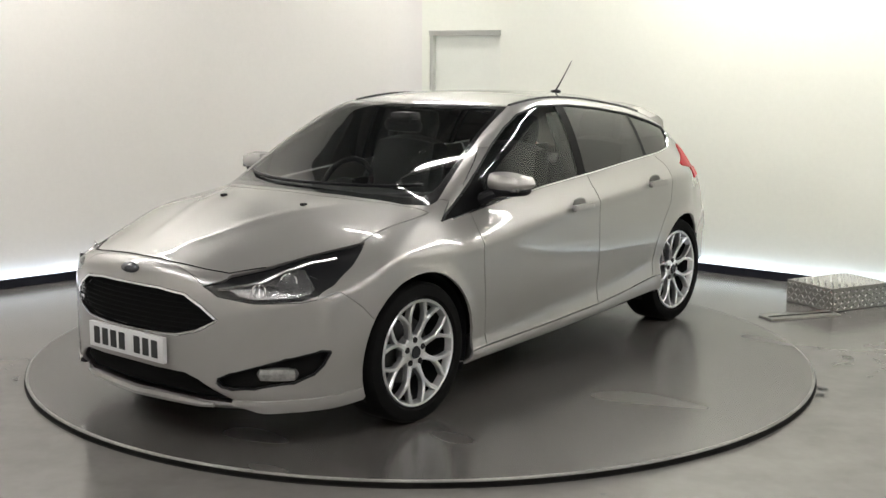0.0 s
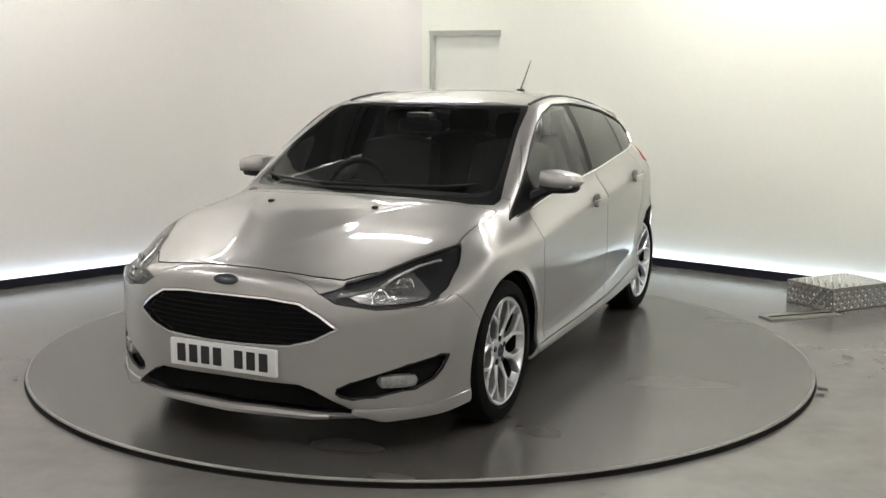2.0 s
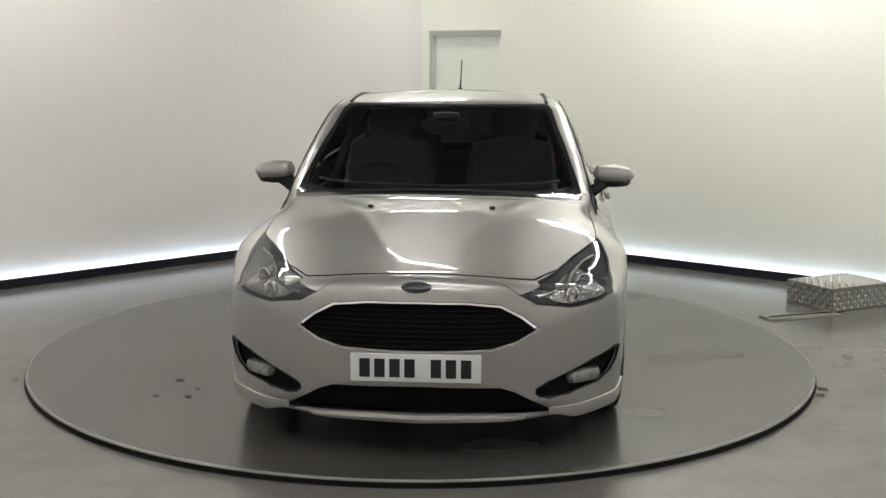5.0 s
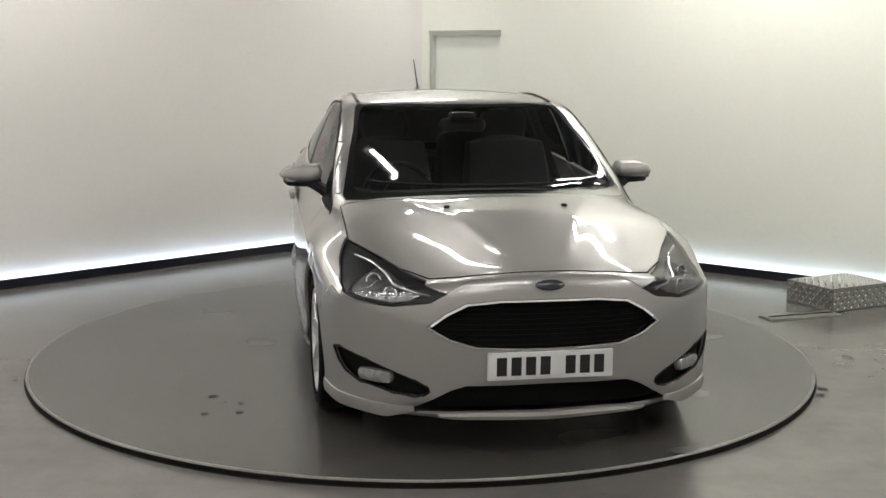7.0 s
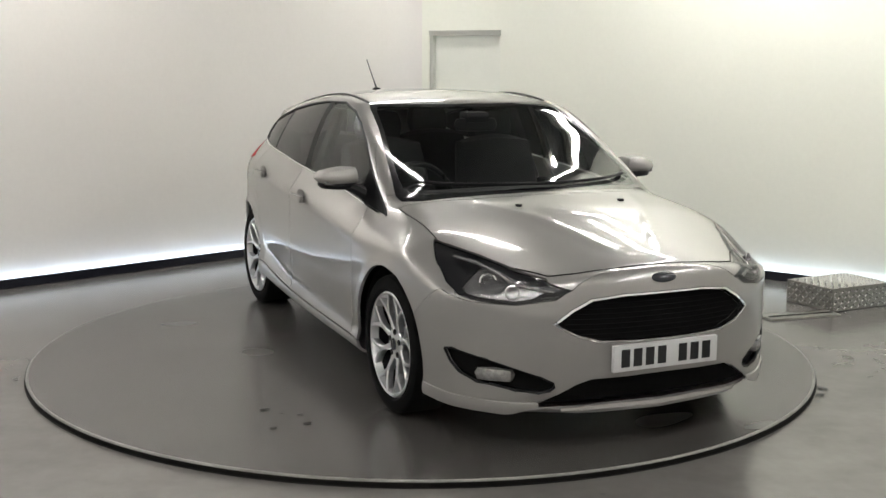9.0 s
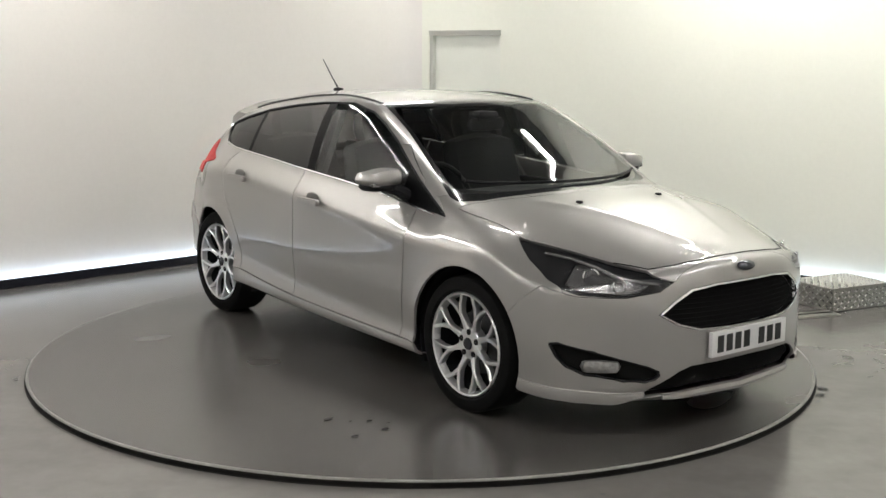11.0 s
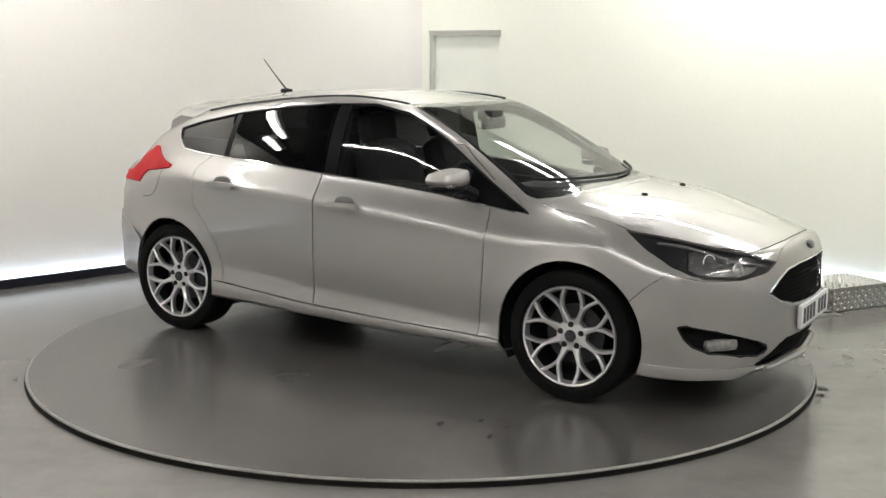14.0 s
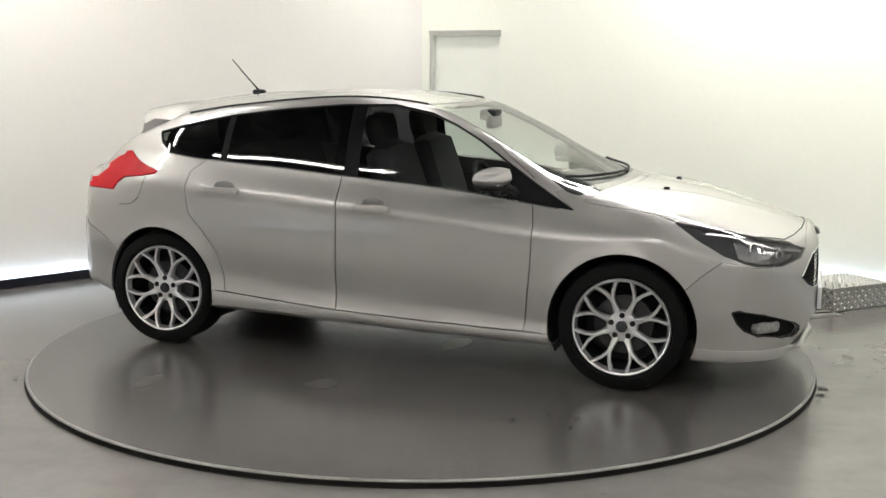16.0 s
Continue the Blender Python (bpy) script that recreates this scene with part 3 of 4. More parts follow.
def panel(name, tag, material, parent, label="", gap=0.0032, depth=0.014, mirror=None, band=None, push=0.0):
    """A panel of the skin. mirror: None joins both halves, 1 the car's left, -1 its right. band: the stretch along the car."""
    lay = skin.faces.layers.int[LAY]
    bm = bmesh.new()
    seen = {}
    for f in skin.faces:
        if f[lay] != tag:
            continue
        if band:
            x = f.calc_center_median().x
            if not band[0] <= x < band[1]:
                continue
        vs = []
        for v in f.verts:
            if v not in seen:
                seen[v] = bm.verts.new(v.co)
            vs.append(seen[v])
        bm.faces.new(vs)
    if mirror is None:
        r = bmesh.ops.duplicate(bm, geom=bm.faces[:] + bm.edges[:] + bm.verts[:])
        dup = [g for g in r["geom"] if isinstance(g, bmesh.types.BMVert)]
        for v in dup:
            v.co.y = -v.co.y
        bmesh.ops.reverse_faces(bm, faces=[g for g in r["geom"] if isinstance(g, bmesh.types.BMFace)])
        bmesh.ops.remove_doubles(bm, verts=bm.verts[:], dist=2e-4)
    elif mirror == -1:
        for v in bm.verts:
            v.co.y = -v.co.y
        bmesh.ops.reverse_faces(bm, faces=bm.faces[:])
    bmesh.ops.dissolve_degenerate(bm, dist=2e-4, edges=bm.edges[:])
    bm.normal_update()
    if gap:
        before = set(bm.faces)
        r = bmesh.ops.inset_region(bm, faces=bm.faces[:], thickness=gap, use_boundary=True, use_even_offset=False)
        bmesh.ops.delete(bm, geom=r["faces"], context="FACES")
        bm.normal_update()
    def out(co):
        n = SKIN_TREE.find_nearest(Vector((co.x, abs(co.y), co.z)))[1]
        return Vector((n.x, n.y if co.y >= 0 else -n.y, n.z))
    if push:
        for v in bm.verts:
            v.co -= out(v.co) * push
    if depth:
        es = [e for e in bm.edges if e.is_boundary]
        r = bmesh.ops.extrude_edge_only(bm, edges=es)
        for g in r["geom"]:
            if isinstance(g, bmesh.types.BMVert):
                g.co -= out(g.co) * depth
    me = bpy.data.meshes.new(name)
    bm.to_mesh(me)
    bm.free()
    for p in me.polygons:
        p.use_smooth = True
    me.set_sharp_from_angle(angle=radians(42))
    me.materials.append(material)
    ob = new(name, me)
    ob.parent = parent
    if label:
        ob["label"] = label
    return ob


def side_y(x, z):
    """The skin's half-width at a place in the side view."""
    hit = SKIN_TREE.ray_cast(Vector((x, 2, z)), Vector((0, -1, 0)))
    return hit[0].y if hit[0] else 0.85


def front_x(y, z):
    hit = SKIN_TREE.ray_cast(Vector((4, abs(y), z)), Vector((-1, 0, 0)))
    return hit[0].x if hit[0] else 2.1


def top_z(x, y):
    hit = SKIN_TREE.ray_cast(Vector((x, abs(y), 3)), Vector((0, 0, -1)))
    return hit[0].z if hit[0] else 1.0


car = tagged(new("car"), "silver five-door hatchback car with grey alloy wheels on the turntable", "car")
bonnet = panel("bonnet", 4, PAINT, car, "silver bonnet")
panel("roof", 16, PAINT, car, "silver roof", gap=0.005)
fb = panel("front_bumper", 14, PAINT, car, "silver front bumper", gap=0.0012)
panel("rear_bumper", 17, PAINT, car, "silver rear bumper", gap=0.001, depth=0.026, push=-0.010)
panel("windscreen_border", 3, GLOSSBLACK, car, "black border round the windscreen", gap=0.0)
ws = panel("windscreen", 2, GLASS, car, "clear curved windscreen", gap=0.0, depth=0)
ws.visible_shadow = False
shell = panel("body_shell", 0, PAINT, car, "silver pillars and rear quarters", gap=0.0015)
for sd_ in (1, -1):
    panel("front_wing", 15, PAINT, car, "silver front wing", mirror=sd_, gap=0.0018)
    fd = panel("front_door", 11, PAINT, car, "silver front door", mirror=sd_)
    rd = panel("rear_door", 12, PAINT, car, "silver rear door", mirror=sd_)
    panel("side_skirt", 13, PAINT, car, "silver side skirt", mirror=sd_)
    # window band by stretches
    for nm, b, mt, par in (("sail_panel", (.70, 2), BLACKTRIM, fd), ("window", (-.11, .70), GLASS, fd), ("pillar_trim", (-.20, -.11), BLACKTRIM, car),
                           ("window", (-.90, -.20), PRIVACY, rd), ("pillar_trim", (-.94, -.90), BLACKTRIM, car), ("quarter_window", (-2, -.94), PRIVACY, car)):
        g = panel(nm, 1, mt, par, {"window": "dark side window", "quarter_window": "dark rear quarter window"}.get(nm, ""), mirror=sd_, band=b, gap=0.0, depth=0.0 if mt in (GLASS, PRIVACY) else 0.01, push=0.004)
        if mt is GLASS:
            g.visible_shadow = False
    # bright strip below the windows and black seal over them
    low = DLO[:10]
    bm = bmesh.new()
    pts = []
    for (x1, z1), (x2, z2) in zip(low, low[1:]):
        for k in range(4):
            x, z = x1 + (x2 - x1) * k / 4, z1 + (z2 - z1) * k / 4 - 0.006
            pts.append((x, sd_ * (side_y(x, z) + 0.001), z))
    tube(bm, pts, 0.0055, 6)
    part("window_strip", bm, CHROME, car, "bright metal strip under the windows")
    up = DLO[9:] + DLO[:2]
    pts = []
    for (x1, z1), (x2, z2) in zip(up, up[1:]):
        for k in range(4):
            x, z = x1 + (x2 - x1) * k / 4, z1 + (z2 - z1) * k / 4
            pts.append((x, sd_ * (side_y(x, z) + 0.0), z))
    part("window_seal", tube(bmesh.new(), pts, 0.006, 6), BLACK, car, "black window seal")
    # roof strip
    pts = [(x, sd_ * y, top_z(x, y) + 0.001) for x, y in ROOF[4:8]]
    fine = []
    for p, q in zip(pts, pts[1:]):
        for k in range(6):
            x, y = p[0] + (q[0] - p[0]) * k / 6, p[1] + (q[1] - p[1]) * k / 6
            fine.append((x, y, top_z(x, y) - 0.001))
    part("roof_strip", tube(bmesh.new(), fine, 0.011, 6), BLACK, car, "black roof strip")
    # lamps
    hl = panel("headlight", 5, LAMPGREY, car, "headlight with a clear lens and dark inside", mirror=sd_, gap=0.002, depth=0.03, push=0.016)
    lens = panel("headlight_lens", 5, LENS, hl, "clear lens", mirror=sd_, gap=0.002, depth=0.0)
    lens.visible_shadow = False
    bowl = panel("lamp_bowl", 18, BOWL, hl, "bright faceted lamp bowl", mirror=sd_, gap=0.003, depth=0.006, push=0.014)
    lens = panel("headlight_lens", 18, LENS, hl, "clear lens", mirror=sd_, gap=0.0, depth=0.0)
    lens.visible_shadow = False
    for x, z, r in ((1.925, .715, .036), (2.045, .685, .030)):
        y = side_y(x, z) - 0.020
        nrm = Vector((0.8, 0.5, 0.1)).normalized()
        bm = lathe([(0.001, -0.012), (r * 0.45, -0.009), (r * 0.8, 0.0), (r, 0.012), (r * 0.9, 0.013)], 20, "z")
        bm.transform(Matrix.Translation((x, sd_ * y, z)) @ Vector((nrm.x, sd_ * nrm.y, nrm.z)).to_track_quat("Z", "Y").to_matrix().to_4x4())
        part("reflector", bm, CHROME, hl, "silver lamp reflector")
    pts = [(x, sd_ * (side_y(x, z) - 0.010), z) for x, z in ((1.70, .79), (1.80, .775), (1.92, .745), (2.02, .715), (2.10, .70), (2.14, .69))]
    part("light_guide", tube(bmesh.new(), pts, 0.007, 6), AMBERCLEAR, hl, "thin clear light guide")
    tl = panel("tail_light", 10, RED, car, "red tail light", mirror=sd_, gap=0.002, depth=0.03, push=-0.006)
    # fog lamp recess
    fg = panel("fog_recess", 9, MATT, car, "black fog lamp recess", mirror=sd_, gap=0.0, depth=0.0, push=0.028)
    pts = []
    for i in range(len(FOG)):
        y, z = FOG[i]
        pts.append((front_x(y, z) - 0.004, sd_ * y, z))
    part("fog_rim", tube(bmesh.new(), pts + pts[:1], 0.006, 6), BLACK, fg)
    bm = bmesh.new()
    blob(bm, (0, 0, 0), (0.026, 0.080, 0.026), p=0.45)
    y, z = 0.68, 0.335
    ang = math.atan2(front_x(y + 0.06, z) - front_x(y - 0.06, z), 0.12)
    bm.transform(Matrix.Translation((front_x(y, z) - 0.034, sd_ * y, z)) @ Matrix.Rotation(-sd_ * ang, 4, "Z"))
    part("fog_lamp", bm, AMBERCLEAR, fg, "clear fog lamp")
    # mirror
    bm = bmesh.new()
    blob(bm, (0, 0, 0), (0.070, 0.096, 0.050), p=0.62)
    for v in bm.verts:
        u = v.co.y / 0.092
        v.co.x -= 0.018 * u * u + 0.012 * u
        v.co.z = v.co.z * (1 - 0.16 * max(u, 0)) - 0.006 * u if v.co.z > 0 else v.co.z * 0.55
        v.co.y *= sd_
    bm.transform(Matrix.Translation((0.672, sd_ * 0.897, 1.039)))
    mir = part("door_mirror", bm, PAINT, fd, "silver door mirror")
    bm = bmesh.new()
    blob(bm, (0, 0, 0), (0.060, 0.086, 0.024), p=0.6)
    for v in bm.verts:
        u = v.co.y / 0.086
        v.co.x -= 0.018 * u * u + 0.012 * u
        v.co.y *= sd_
    bm.transform(Matrix.Translation((0.667, sd_ * 0.889, 1.005)))
    part("mirror_base", bm, BLACK, mir, "black lower half")
    part("mirror_indicator", blob(bmesh.new(), (0.706, sd_ * 0.935, 1.016), (0.014, 0.040, 0.010), p=0.5), AMBERCLEAR, mir, "clear indicator lens")
    part("mirror_glass", new_box(0.602, 0.606, sd_ * 0.893 - 0.065, sd_ * 0.893 + 0.065, 1.005, 1.068), CHROME, mir, "mirror glass", False)
    part("mirror_arm", tube(bmesh.new(), [(0.74, sd_ * 0.77, 0.955), (0.72, sd_ * 0.82, 0.985), (0.69, sd_ * 0.86, 1.0)], [0.034, 0.028, 0.024], 8), BLACK, mir, "black arm")
    # handles
    for x, z, dr in ((0.01, 0.862, fd), (-0.875, 0.915, rd)):
        y = side_y(x, z)
        bm = bmesh.new()
        blob(bm, (x, sd_ * (y + 0.026), z), (0.098, 0.014, 0.019), p=0.35)
        hd = part("door_handle", bm, PAINT, dr, "silver door handle")
        # a darker blob paints the cup's shade behind the handle
        part("handle_cup_shade", blob(bmesh.new(), (x, sd_ * (y - 0.002), z + 0.012), (0.055, 0.005, 0.032), p=0.8), CUP_SHADE, dr)
    # wheel housings
    for cx in (1.324, -1.324):
        bm = bmesh.new()
        rings = []
        for k in range(25):
            a = radians(-25 + 230 * k / 24)
            rings.append([bm.verts.new((cx + r * math.cos(a), sd_ * y, 0.323 + r * math.sin(a))) for r, y in ((0.37 if cx > 0 else 0.36, 0.86 if cx > 0 else 0.72), (0.37, 0.5), (0.05, 0.5))])
        for p, q in zip(rings, rings[1:]):
            for k in range(2):
                bm.faces.new((p[k], p[k + 1], q[k + 1], q[k]))
        part("wheel_housing", bm, BLACK, car, "black wheel housing")
# grille, intake and their surrounds
gr = panel("grille", 6, MATT, car, "black mesh grille", gap=0.0, depth=0.0, push=0.03)
panel("grille_surround", 7, CHROME, gr, "bright grille surround", gap=0.001, depth=0.03)
for k in range(9):
    z = 0.495 + k * 0.021
    w = 0.33 + 0.12 * (1 - abs(z - 0.565) / 0.11)
    n = 14
    pts = [(front_x(y, z) - 0.012, y, z) for y in [w * (2 * i / n - 1) for i in range(n + 1)]]
    part("grille_bar", tube(bmesh.new(), pts, 0.003, 5), MATT, gr)
it = panel("lower_intake", 8, MATT, car, "black lower intake", gap=0.0, depth=0.0, push=0.035)
pts = [(front_x(y, 0.195) - 0.004, y, 0.188) for y in [0.44 * (2 * i / 16 - 1) for i in range(17)]]
part("splitter", tube(bmesh.new(), pts, [0.012 + 0.010 * (1 - abs(2 * i / 16 - 1) ** 4) for i in range(17)], 8), PAINT, fb, "silver splitter bar")
for sd_ in (1, -1):
    bm = bmesh.new()
    rows_ = []
    for i in range(19):
        y = 0.54 + 0.328 * (1 - (1 - i / 18) ** 1.8)
        x = front_x(min(y, 0.868), 0.24)
        n = Vector((1 - i / 24, sd_ * (0.15 + i / 22), 0)).normalized()
        p = Vector((x, sd_ * y, 0))
        zt = 0.222 + 0.026 * i / 18
        g = min(1.0, 0.3 + i / 5)
        n = n * g
        rows_.append([bm.verts.new(p + n * o + Vector((0, 0, z))) for o, z in ((-0.02, zt + 0.004), (0.006, zt - 0.006 * g), (0.009, zt - 0.03 * g), (0.004, zt - 0.058 * g), (-0.03, zt - 0.064 * g))])
    for p, q in zip(rows_, rows_[1:]):
        for k in range(4):
            bm.faces.new((p[k], p[k + 1], q[k + 1], q[k]))
    part("bumper_lip", bm, PAINT, fb, "silver bumper lip")
pts = []
edge = [(x, y) for x, y in BONNET[8:13]]
for (xa, ya), (xb, yb) in zip(edge, edge[1:]):
    for q in range(5):
        pts.append((xa + (xb - xa) * q / 5, ya + (yb - ya) * q / 5))
pts.append(edge[-1])
line = [(x, y, top_z(x, y) + 0.0005) for x, y in pts]
line += [(x, -y, z) for x, y, z in line[-2::-1]]
part("bonnet_gap", tube(bmesh.new(), line, 0.003, 5), MATT, bonnet, "dark gap along the bonnet's front edge")
# emblem and plate
bm = bmesh.new()
bmesh.ops.create_uvsphere(bm, u_segments=24, v_segments=10, radius=1)
bm.transform(Matrix.Translation((front_x(0, .735) + 0.002, 0, .737)) @ Matrix.Rotation(radians(-35), 4, "Y") @ Matrix.Diagonal((0.012, 0.062, 0.024, 1)))
part("emblem", bm, EMBLEM, bonnet, "dark oval emblem")
PX = front_x(0, 0.44) + 0.012
bm = new_box(PX - 0.02, PX, -0.262, 0.262, 0.358, 0.470, bevel=0.002)
pl = part("number_plate", bm, PLATEWHITE, car, "white plate with dark bars")
for k in range(7):
    y = 0.205 - k * 0.0605 - (0.045 if k > 3 else 0)
    part("plate_mark", new_box(PX, PX + 0.0015, -y - 0.021, -y + 0.021, 0.376, 0.452), PLATEBLACK, pl, "dark bar", False)
for y in (-.281, .281):
    bm = bmesh.new()
    blob(bm, (1.454, y, top_z(1.454, y) + 0.004), (0.014, 0.012, 0.007))
    part("washer_jet", bm, BLACK, bonnet, "black washer jet")
# aerial
part("aerial_base", blob(bmesh.new(), (-1.075, 0, top_z(-1.075, 0) + 0.006), (0.04, 0.016, 0.014)), BLACK, car, "black aerial base")
part("aerial", tube(bmesh.new(), [(-1.075, 0, 1.43), (-1.145, 0, 1.50), (-1.255, 0, 1.618)], [0.006, 0.004, 0.003], 6), BLACK, car, "thin black aerial")
# wipers and scuttle
for y0, y1 in ((-.60, .05), (.02, .60)):
    pts = [(1.20 - 0.30 * (abs(y) / .7) ** 2 - 0.005, y, top_z(1.19 - 0.30 * (abs(y) / .7) ** 2, y) + 0.012) for y in [y0 + (y1 - y0) * i / 8 for i in range(9)]]
    part("wiper", tube(bmesh.new(), pts, 0.008, 6), BLACK, car, "black wiper")
bm = bmesh.new()
prev = None
for i in range(21):
    y = 0.70 * (2 * i / 20 - 1)
    xa = 1.255 - 0.33 * (abs(y) / .72) ** 2.4
    cur = [bm.verts.new((xa - 0.04, y, top_z(xa - 0.04, y) - 0.012)), bm.verts.new((xa + 0.10, y, top_z(xa + 0.10, y) - 0.012))]
    if prev:
        bm.faces.new((prev[0], prev[1], cur[1], cur[0]))
    prev = cur
part("scuttle", bm, BLACK, car, "black scuttle panel")
# tailgate spoiler
bm = bmesh.new()
rows_ = []
for i in range(17):
    y = 0.51 * (2 * i / 16 - 1)
    e = (abs(y) / 0.51) ** 3
    zt = 1.358 - 0.085 * e
    rows_.append([bm.verts.new(v) for v in ((-1.27 - 0.05 * e, y, zt + 0.018 - 0.03 * e), (-1.50, y, zt + 0.004), (-1.69 + 0.12 * e, y, zt - 0.030), (-1.695 + 0.12 * e, y, zt - 0.045), (-1.60, y, zt - 0.085 - 0.03 * e), (-1.40, y, zt - 0.06))])
for p, q in zip(rows_, rows_[1:]):
    for k in range(6):
        bm.faces.new((p[k], p[(k + 1) % 6], q[(k + 1) % 6], q[k]))
bm.faces.new(rows_[0])
bm.faces.new(rows_[-1])
part("spoiler", bm, PAINT, car, "silver roof spoiler")
# underbody and cabin
part("underbody", new_box(-1.75, 1.75, -0.52, 0.52, 0.19, 0.30, bevel=0.02), BLACK, car, "black underbody", False)
part("cabin_floor", new_box(-0.88, 0.93, -0.76, 0.76, 0.30, 0.34), TRIM, car, "", False)
part("engine_bay", new_box(1.0, 1.9, -0.49, 0.49, 0.30, 0.74), BLACK, car, "", False)
bm = bmesh.new()
rows_ = []
for i in range(15):
    y = 0.72 * (2 * i / 14 - 1)
    e = (abs(y) / 0.72) ** 2
    rows_.append([bm.verts.new(v) for v in ((1.16 - 0.28 * e, y, 0.955 - 0.03 * e), (0.86 - 0.06 * e, y, 0.975 - 0.02 * e), (0.66, y, 0.955 - 0.02 * e), (0.62, y, 0.90), (0.66, y, 0.70), (0.80, y, 0.35))])
for p, q in zip(rows_, rows_[1:]):
    for k in range(5):
        bm.faces.new((p[k], p[k + 1], q[k + 1], q[k]))
part("dashboard", bm, TRIM, car, "dark dashboard")
for sd_ in (1, -1):
    part("door_lining", new_box(-1.02, 0.85, sd_ * 0.745 - 0.02, sd_ * 0.76 + 0.02, 0.34, 0.90, bevel=0.01), TRIM, car, "dark door lining", False)


part("parcel_shelf", new_box(-1.62, -1.02, -0.54, 0.54, 0.86, 0.98, bevel=0.02), TRIM, car, "dark parcel shelf", False)
for sd_ in (1, -1):
    part("load_bay_lining", new_box(-1.58, -1.00, sd_ * 0.525 - 0.012, sd_ * 0.525 + 0.012, 0.34, 1.15, bevel=0.008), TRIM, car, "dark load bay lining", False)
    part("load_bay_lining", new_box(-1.72, -1.58, sd_ * 0.49 - 0.012, sd_ * 0.49 + 0.012, 0.34, 1.04, bevel=0.008), TRIM, car, "dark load bay lining", False)
part("tailgate_lining", new_box(-1.75, -1.72, -0.50, 0.50, 0.34, 1.02, bevel=0.008), TRIM, car, "dark tailgate lining", False)


def seat(x, y, zc, rear=False):
    bm = bmesh.new()
    blob(bm, (x + 0.22, y, zc), (0.26, 0.24, 0.085), p=0.4)
    s = part("seat", bm, SEATCLOTH, car, "dark cloth seat")
    bm = bmesh.new()
    blob(bm, (0, 0, 0), (0.075, 0.245, 0.32), p=0.4)
    bm.transform(Matrix.Translation((x - 0.10, y, zc + 0.33)) @ Matrix.Rotation(radians(-17), 4, "Y"))
    part("backrest", bm, SEATCLOTH, s, "dark cloth backrest")
    bm = bmesh.new()
    blob(bm, (0, 0, 0), (0.05, 0.13, 0.085), p=0.5)
    bm.transform(Matrix.Translation((x - 0.235, y, zc + 0.72)) @ Matrix.Rotation(radians(-10), 4, "Y"))
    part("headrest", bm, SEATCLOTH, s, "dark headrest")
    for d in (-0.05, 0.05):
        part("headrest_post", tube(bmesh.new(), [(x - 0.20, y + d, zc + 0.58), (x - 0.235, y + d, zc + 0.70)], 0.006, 6), CHROME, s)


for y in (0.36, -0.36):
    seat(0.10, y, 0.52)
    seat(-0.82, y, 0.50)
# steering wheel on the car's right
bm = bmesh.new()
R_ = 0.185
ring_ = [(0, R_ * math.cos(2 * math.pi * k / 28), R_ * math.sin(2 * math.pi * k / 28)) for k in range(29)]
tube(bm, ring_, 0.016, 8)
sw_m = Matrix.Translation((0.50, -0.36, 0.90)) @ Matrix.Rotation(radians(-24), 4, "Y")
bm.transform(sw_m)
sw = part("steering_wheel", bm, BLACK, car, "black steering wheel")
bm = bmesh.new()
blob(bm, (0.01, 0, 0), (0.03, 0.075, 0.06))
for a in (0, math.pi, -math.pi / 2):
    tube(bm, [(0.01, 0, 0), (0, R_ * math.cos(a), R_ * math.sin(a))], 0.016, 6)
bm.transform(sw_m)
part("wheel_hub", bm, BLACK, sw)
part("interior_mirror", blob(bmesh.new(), (0.42, 0, 1.275), (0.018, 0.12, 0.035), p=0.4), BLACK, car, "black interior mirror")
part("mirror_housing", blob(bmesh.new(), (0.40, 0, 1.315), (0.05, 0.07, 0.03), p=0.4), BLACK, car, "black sensor housing")
for sd_ in (1, -1):
    part("belt_pillar", new_box(-0.29, -0.17, -0.025, 0.025, 0.84, 1.34, bevel=0.015, m=Matrix(((1, 0, 0, 0), (0, 1, -0.40 * sd_, sd_ * 1.085), (0, 0, 1, 0), (0, 0, 0, 1)))), TRIM, car, "dark centre pillar lining", False)


# filler flap's shut line on the car's right
pts = [(x, -side_y(x, z) - 0.0005, z) for x, z in ((-1.41, .962), (-1.42, .93), (-1.435, .885), (-1.46, .84), (-1.505, .809), (-1.56, .797), (-1.61, .794))]
part("filler_flap_line", tube(bmesh.new(), pts, 0.0022, 5), BLACK, car, "dark shut line of the filler flap")


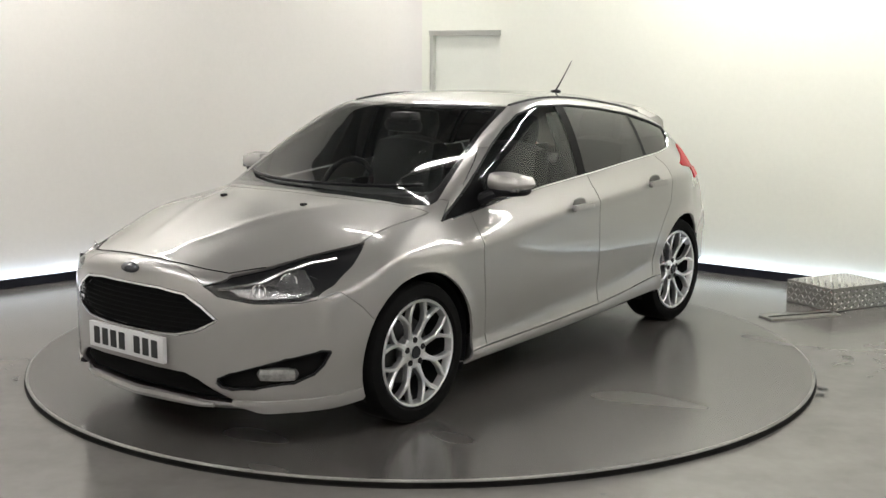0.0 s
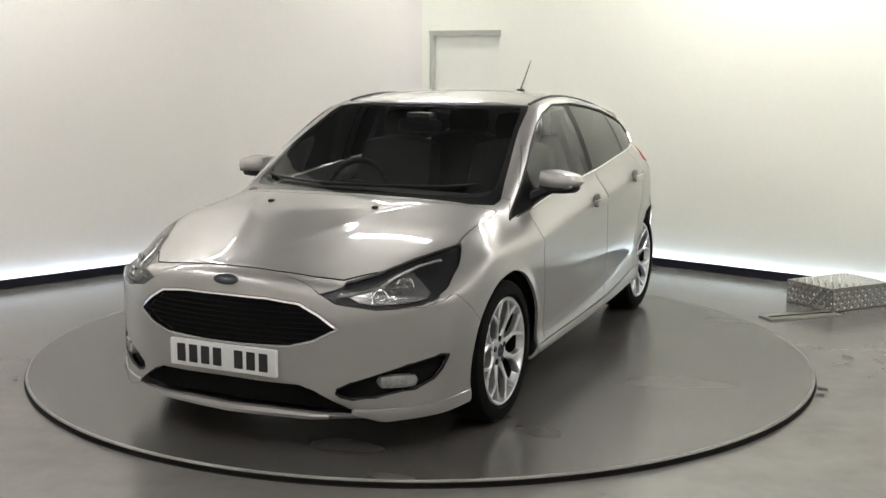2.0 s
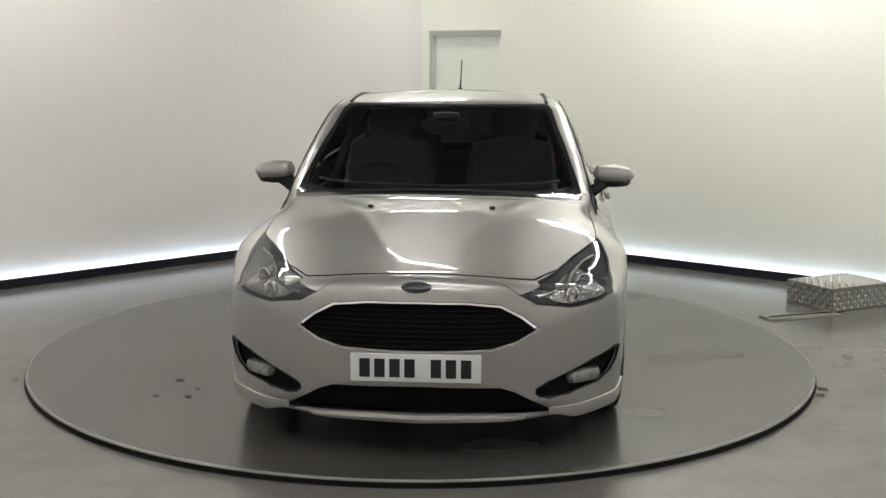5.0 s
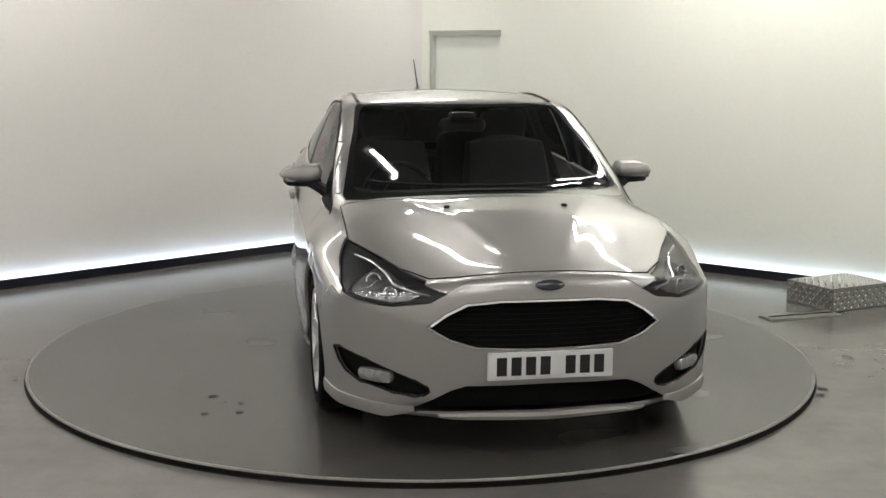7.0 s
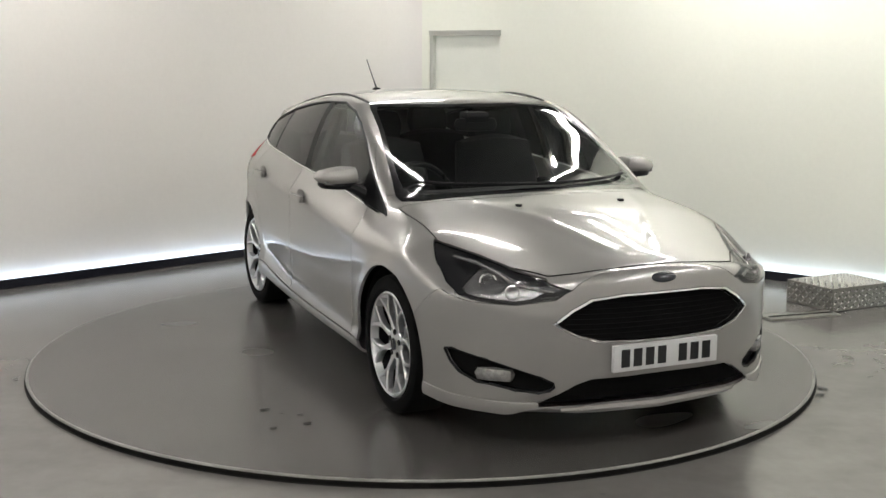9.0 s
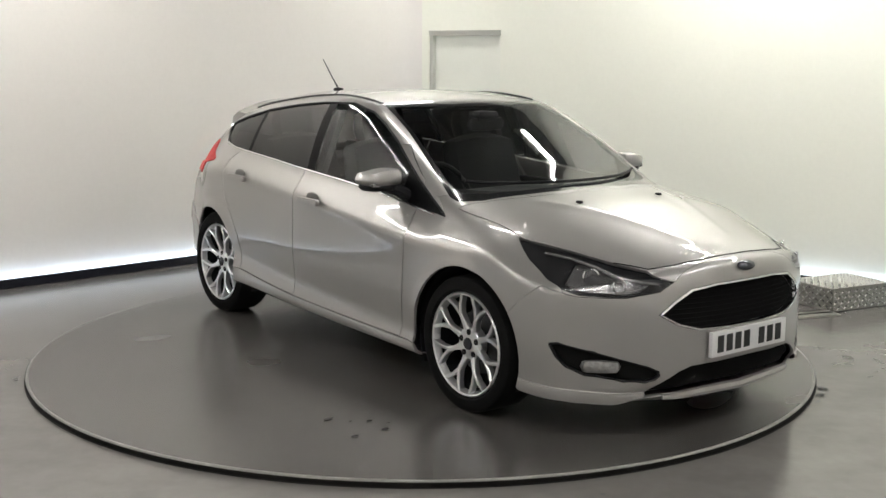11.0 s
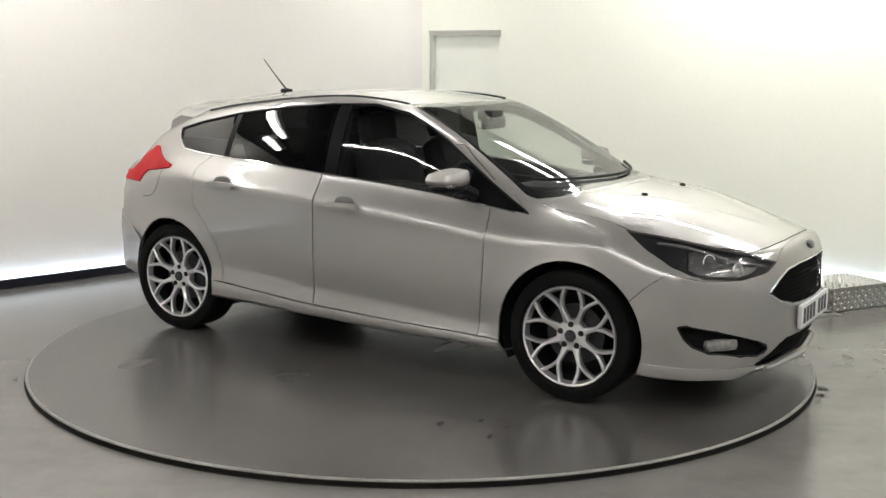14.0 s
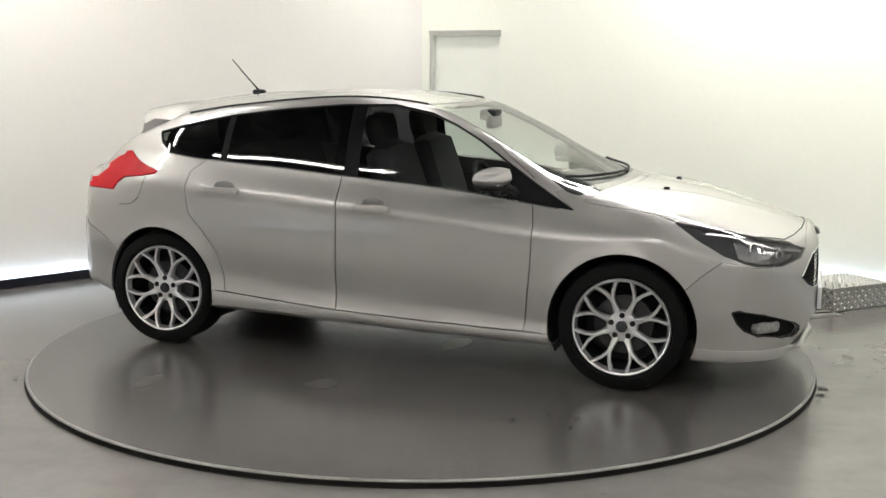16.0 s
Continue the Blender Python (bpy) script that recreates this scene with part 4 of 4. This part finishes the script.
# ---- wheels ----
def wheel(x, y, sd, rr=0.323):
    w = lathe([(0.225, -0.10), (0.285, -0.11), (0.312, -0.105), (rr, -0.085), (rr, -0.03), (rr, 0.03), (rr, 0.085), (0.314, 0.103), (0.292, 0.112), (0.262, 0.112), (0.248, 0.100)], 64)
    m = Matrix.Translation((x, sd * y, rr)) @ (Matrix.Rotation(math.pi, 4, "Z") if sd < 0 else Matrix.Identity(4))
    w.transform(m)
    ty = part("wheel", w, RUBBER, car, "alloy wheel with a black low-profile tyre")
    bm = lathe([(0.248, 0.100), (0.243, 0.106), (0.234, 0.103), (0.228, 0.085), (0.224, 0.07)], 64)
    bm.transform(m)
    rim = part("rim", bm, ALLOY, ty, "silver rim")
    bm = lathe([(0.224, 0.07), (0.222, 0.05), (0.215, -0.09), (0.02, -0.095)], 48)
    bm.transform(m)
    part("rim_barrel", bm, BLACK, rim, "dark inside of the rim")
    bm = lathe([(0.001, 0.020), (0.15, 0.018), (0.152, 0.0), (0.001, -0.01)], 40)
    bm.transform(m)
    part("brake_disc", bm, DARKMETAL, ty, "dark brake disc")
    # eight spokes, each forked into two arms towards the rim
    for k in range(8):
        a = 2 * math.pi * (k + 0.5) / 8 + 0.03
        bm = bmesh.new()

        def bar(r0, a0, r1, a1, w0, w1, y0, y1):
            p, q = Vector((r0 * math.cos(a0), 0, r0 * math.sin(a0))), Vector((r1 * math.cos(a1), 0, r1 * math.sin(a1)))
            d = (q - p).normalized()
            n = Vector((-d.z, 0, d.x))
            vs = []
            for c, ww, yy in ((p, w0, y0), (q, w1, y1)):
                vs.append([bm.verts.new(c + n * s * ww + Vector((0, yy + h, 0))) for s, h in ((-1, -0.03), (-1, -0.004), (-0.55, 0.002), (0.55, 0.002), (1, -0.004), (1, -0.03))])
            for i in range(6):
                bm.faces.new((vs[0][i], vs[0][(i + 1) % 6], vs[1][(i + 1) % 6], vs[1][i]))
            bm.faces.new(vs[0])
            bm.faces.new(vs[1][::-1])
        h = radians(13.5)
        bar(0.055, a, 0.105, a, 0.021, 0.0125, 0.074, 0.083)
        bar(0.103, a, 0.150, a, 0.0125, 0.0115, 0.083, 0.092)
        for s in (-1, 1):
            bar(0.144, a + s * h * 0.04, 0.190, a + s * h * 0.50, 0.0092, 0.0085, 0.091, 0.096)
            bar(0.187, a + s * h * 0.47, 0.236, a + s * h, 0.0085, 0.0095, 0.096, 0.101)
        bm.transform(m)
        part("spoke", bm, ALLOY, rim, "", False)
    bm = lathe([(0.0005, 0.086), (0.026, 0.085), (0.030, 0.080), (0.072, 0.077), (0.078, 0.07), (0.078, 0.03)], 32)
    bm.transform(m)
    part("hub", bm, ALLOY, rim, "silver hub")
    bm = lathe([(0.0005, 0.090), (0.027, 0.089), (0.030, 0.083)], 20)
    bm.transform(m)
    part("centre_cap", bm, EMBLEM, rim, "dark centre cap")
    for k in range(5):
        a = 2 * math.pi * (k + 0.25) / 5
        bm = lathe([(0.0005, 0.0815), (0.014, 0.0815), (0.0155, 0.074)], 12)
        bm.transform(m @ Matrix.Translation((0.056 * math.cos(a), 0, 0.056 * math.sin(a))))
        part("wheel_nut", bm, BLACK, rim)


for sd_ in (1, -1):
    wheel(1.324, 0.775, sd_)
    wheel(-1.324, 0.668, sd_)


# ---- motion ----
HEADING = [(0.0, -129.66), (0.5, -126.45), (1.0, -122.80), (1.5, -119.43), (2.0, -115.82), (2.5, -112.38), (3.0, -108.79), (3.5, -105.27), (4.0, -101.6),
           (5.25, -92.65), (6.5, -83.78), (7.0, -80.18), (7.5, -76.69), (8.0, -73.16), (8.5, -69.68), (9.0, -66.13), (10.2, -57.75), (11.3, -50.5), (11.5, -49.08),
           (12.0, -45.56), (12.5, -42.19), (13.0, -38.7), (13.5, -35.40), (14.0, -31.95), (14.5, -28.54), (15.0, -25.1), (15.5, -21.82), (16.0, -18.54)]


def motions():
    spin = lambda a: Matrix.Rotation(radians(a), 4, "Z")
    walk(car, [(t, spin(a) @ Matrix.Translation((-0.0565, 0.1307, 0))) for t, a in HEADING])
    walk(table, [(t, Matrix.Translation((TC[0], TC[1], 0)) @ spin(a + 90)) for t, a in HEADING])


motions()
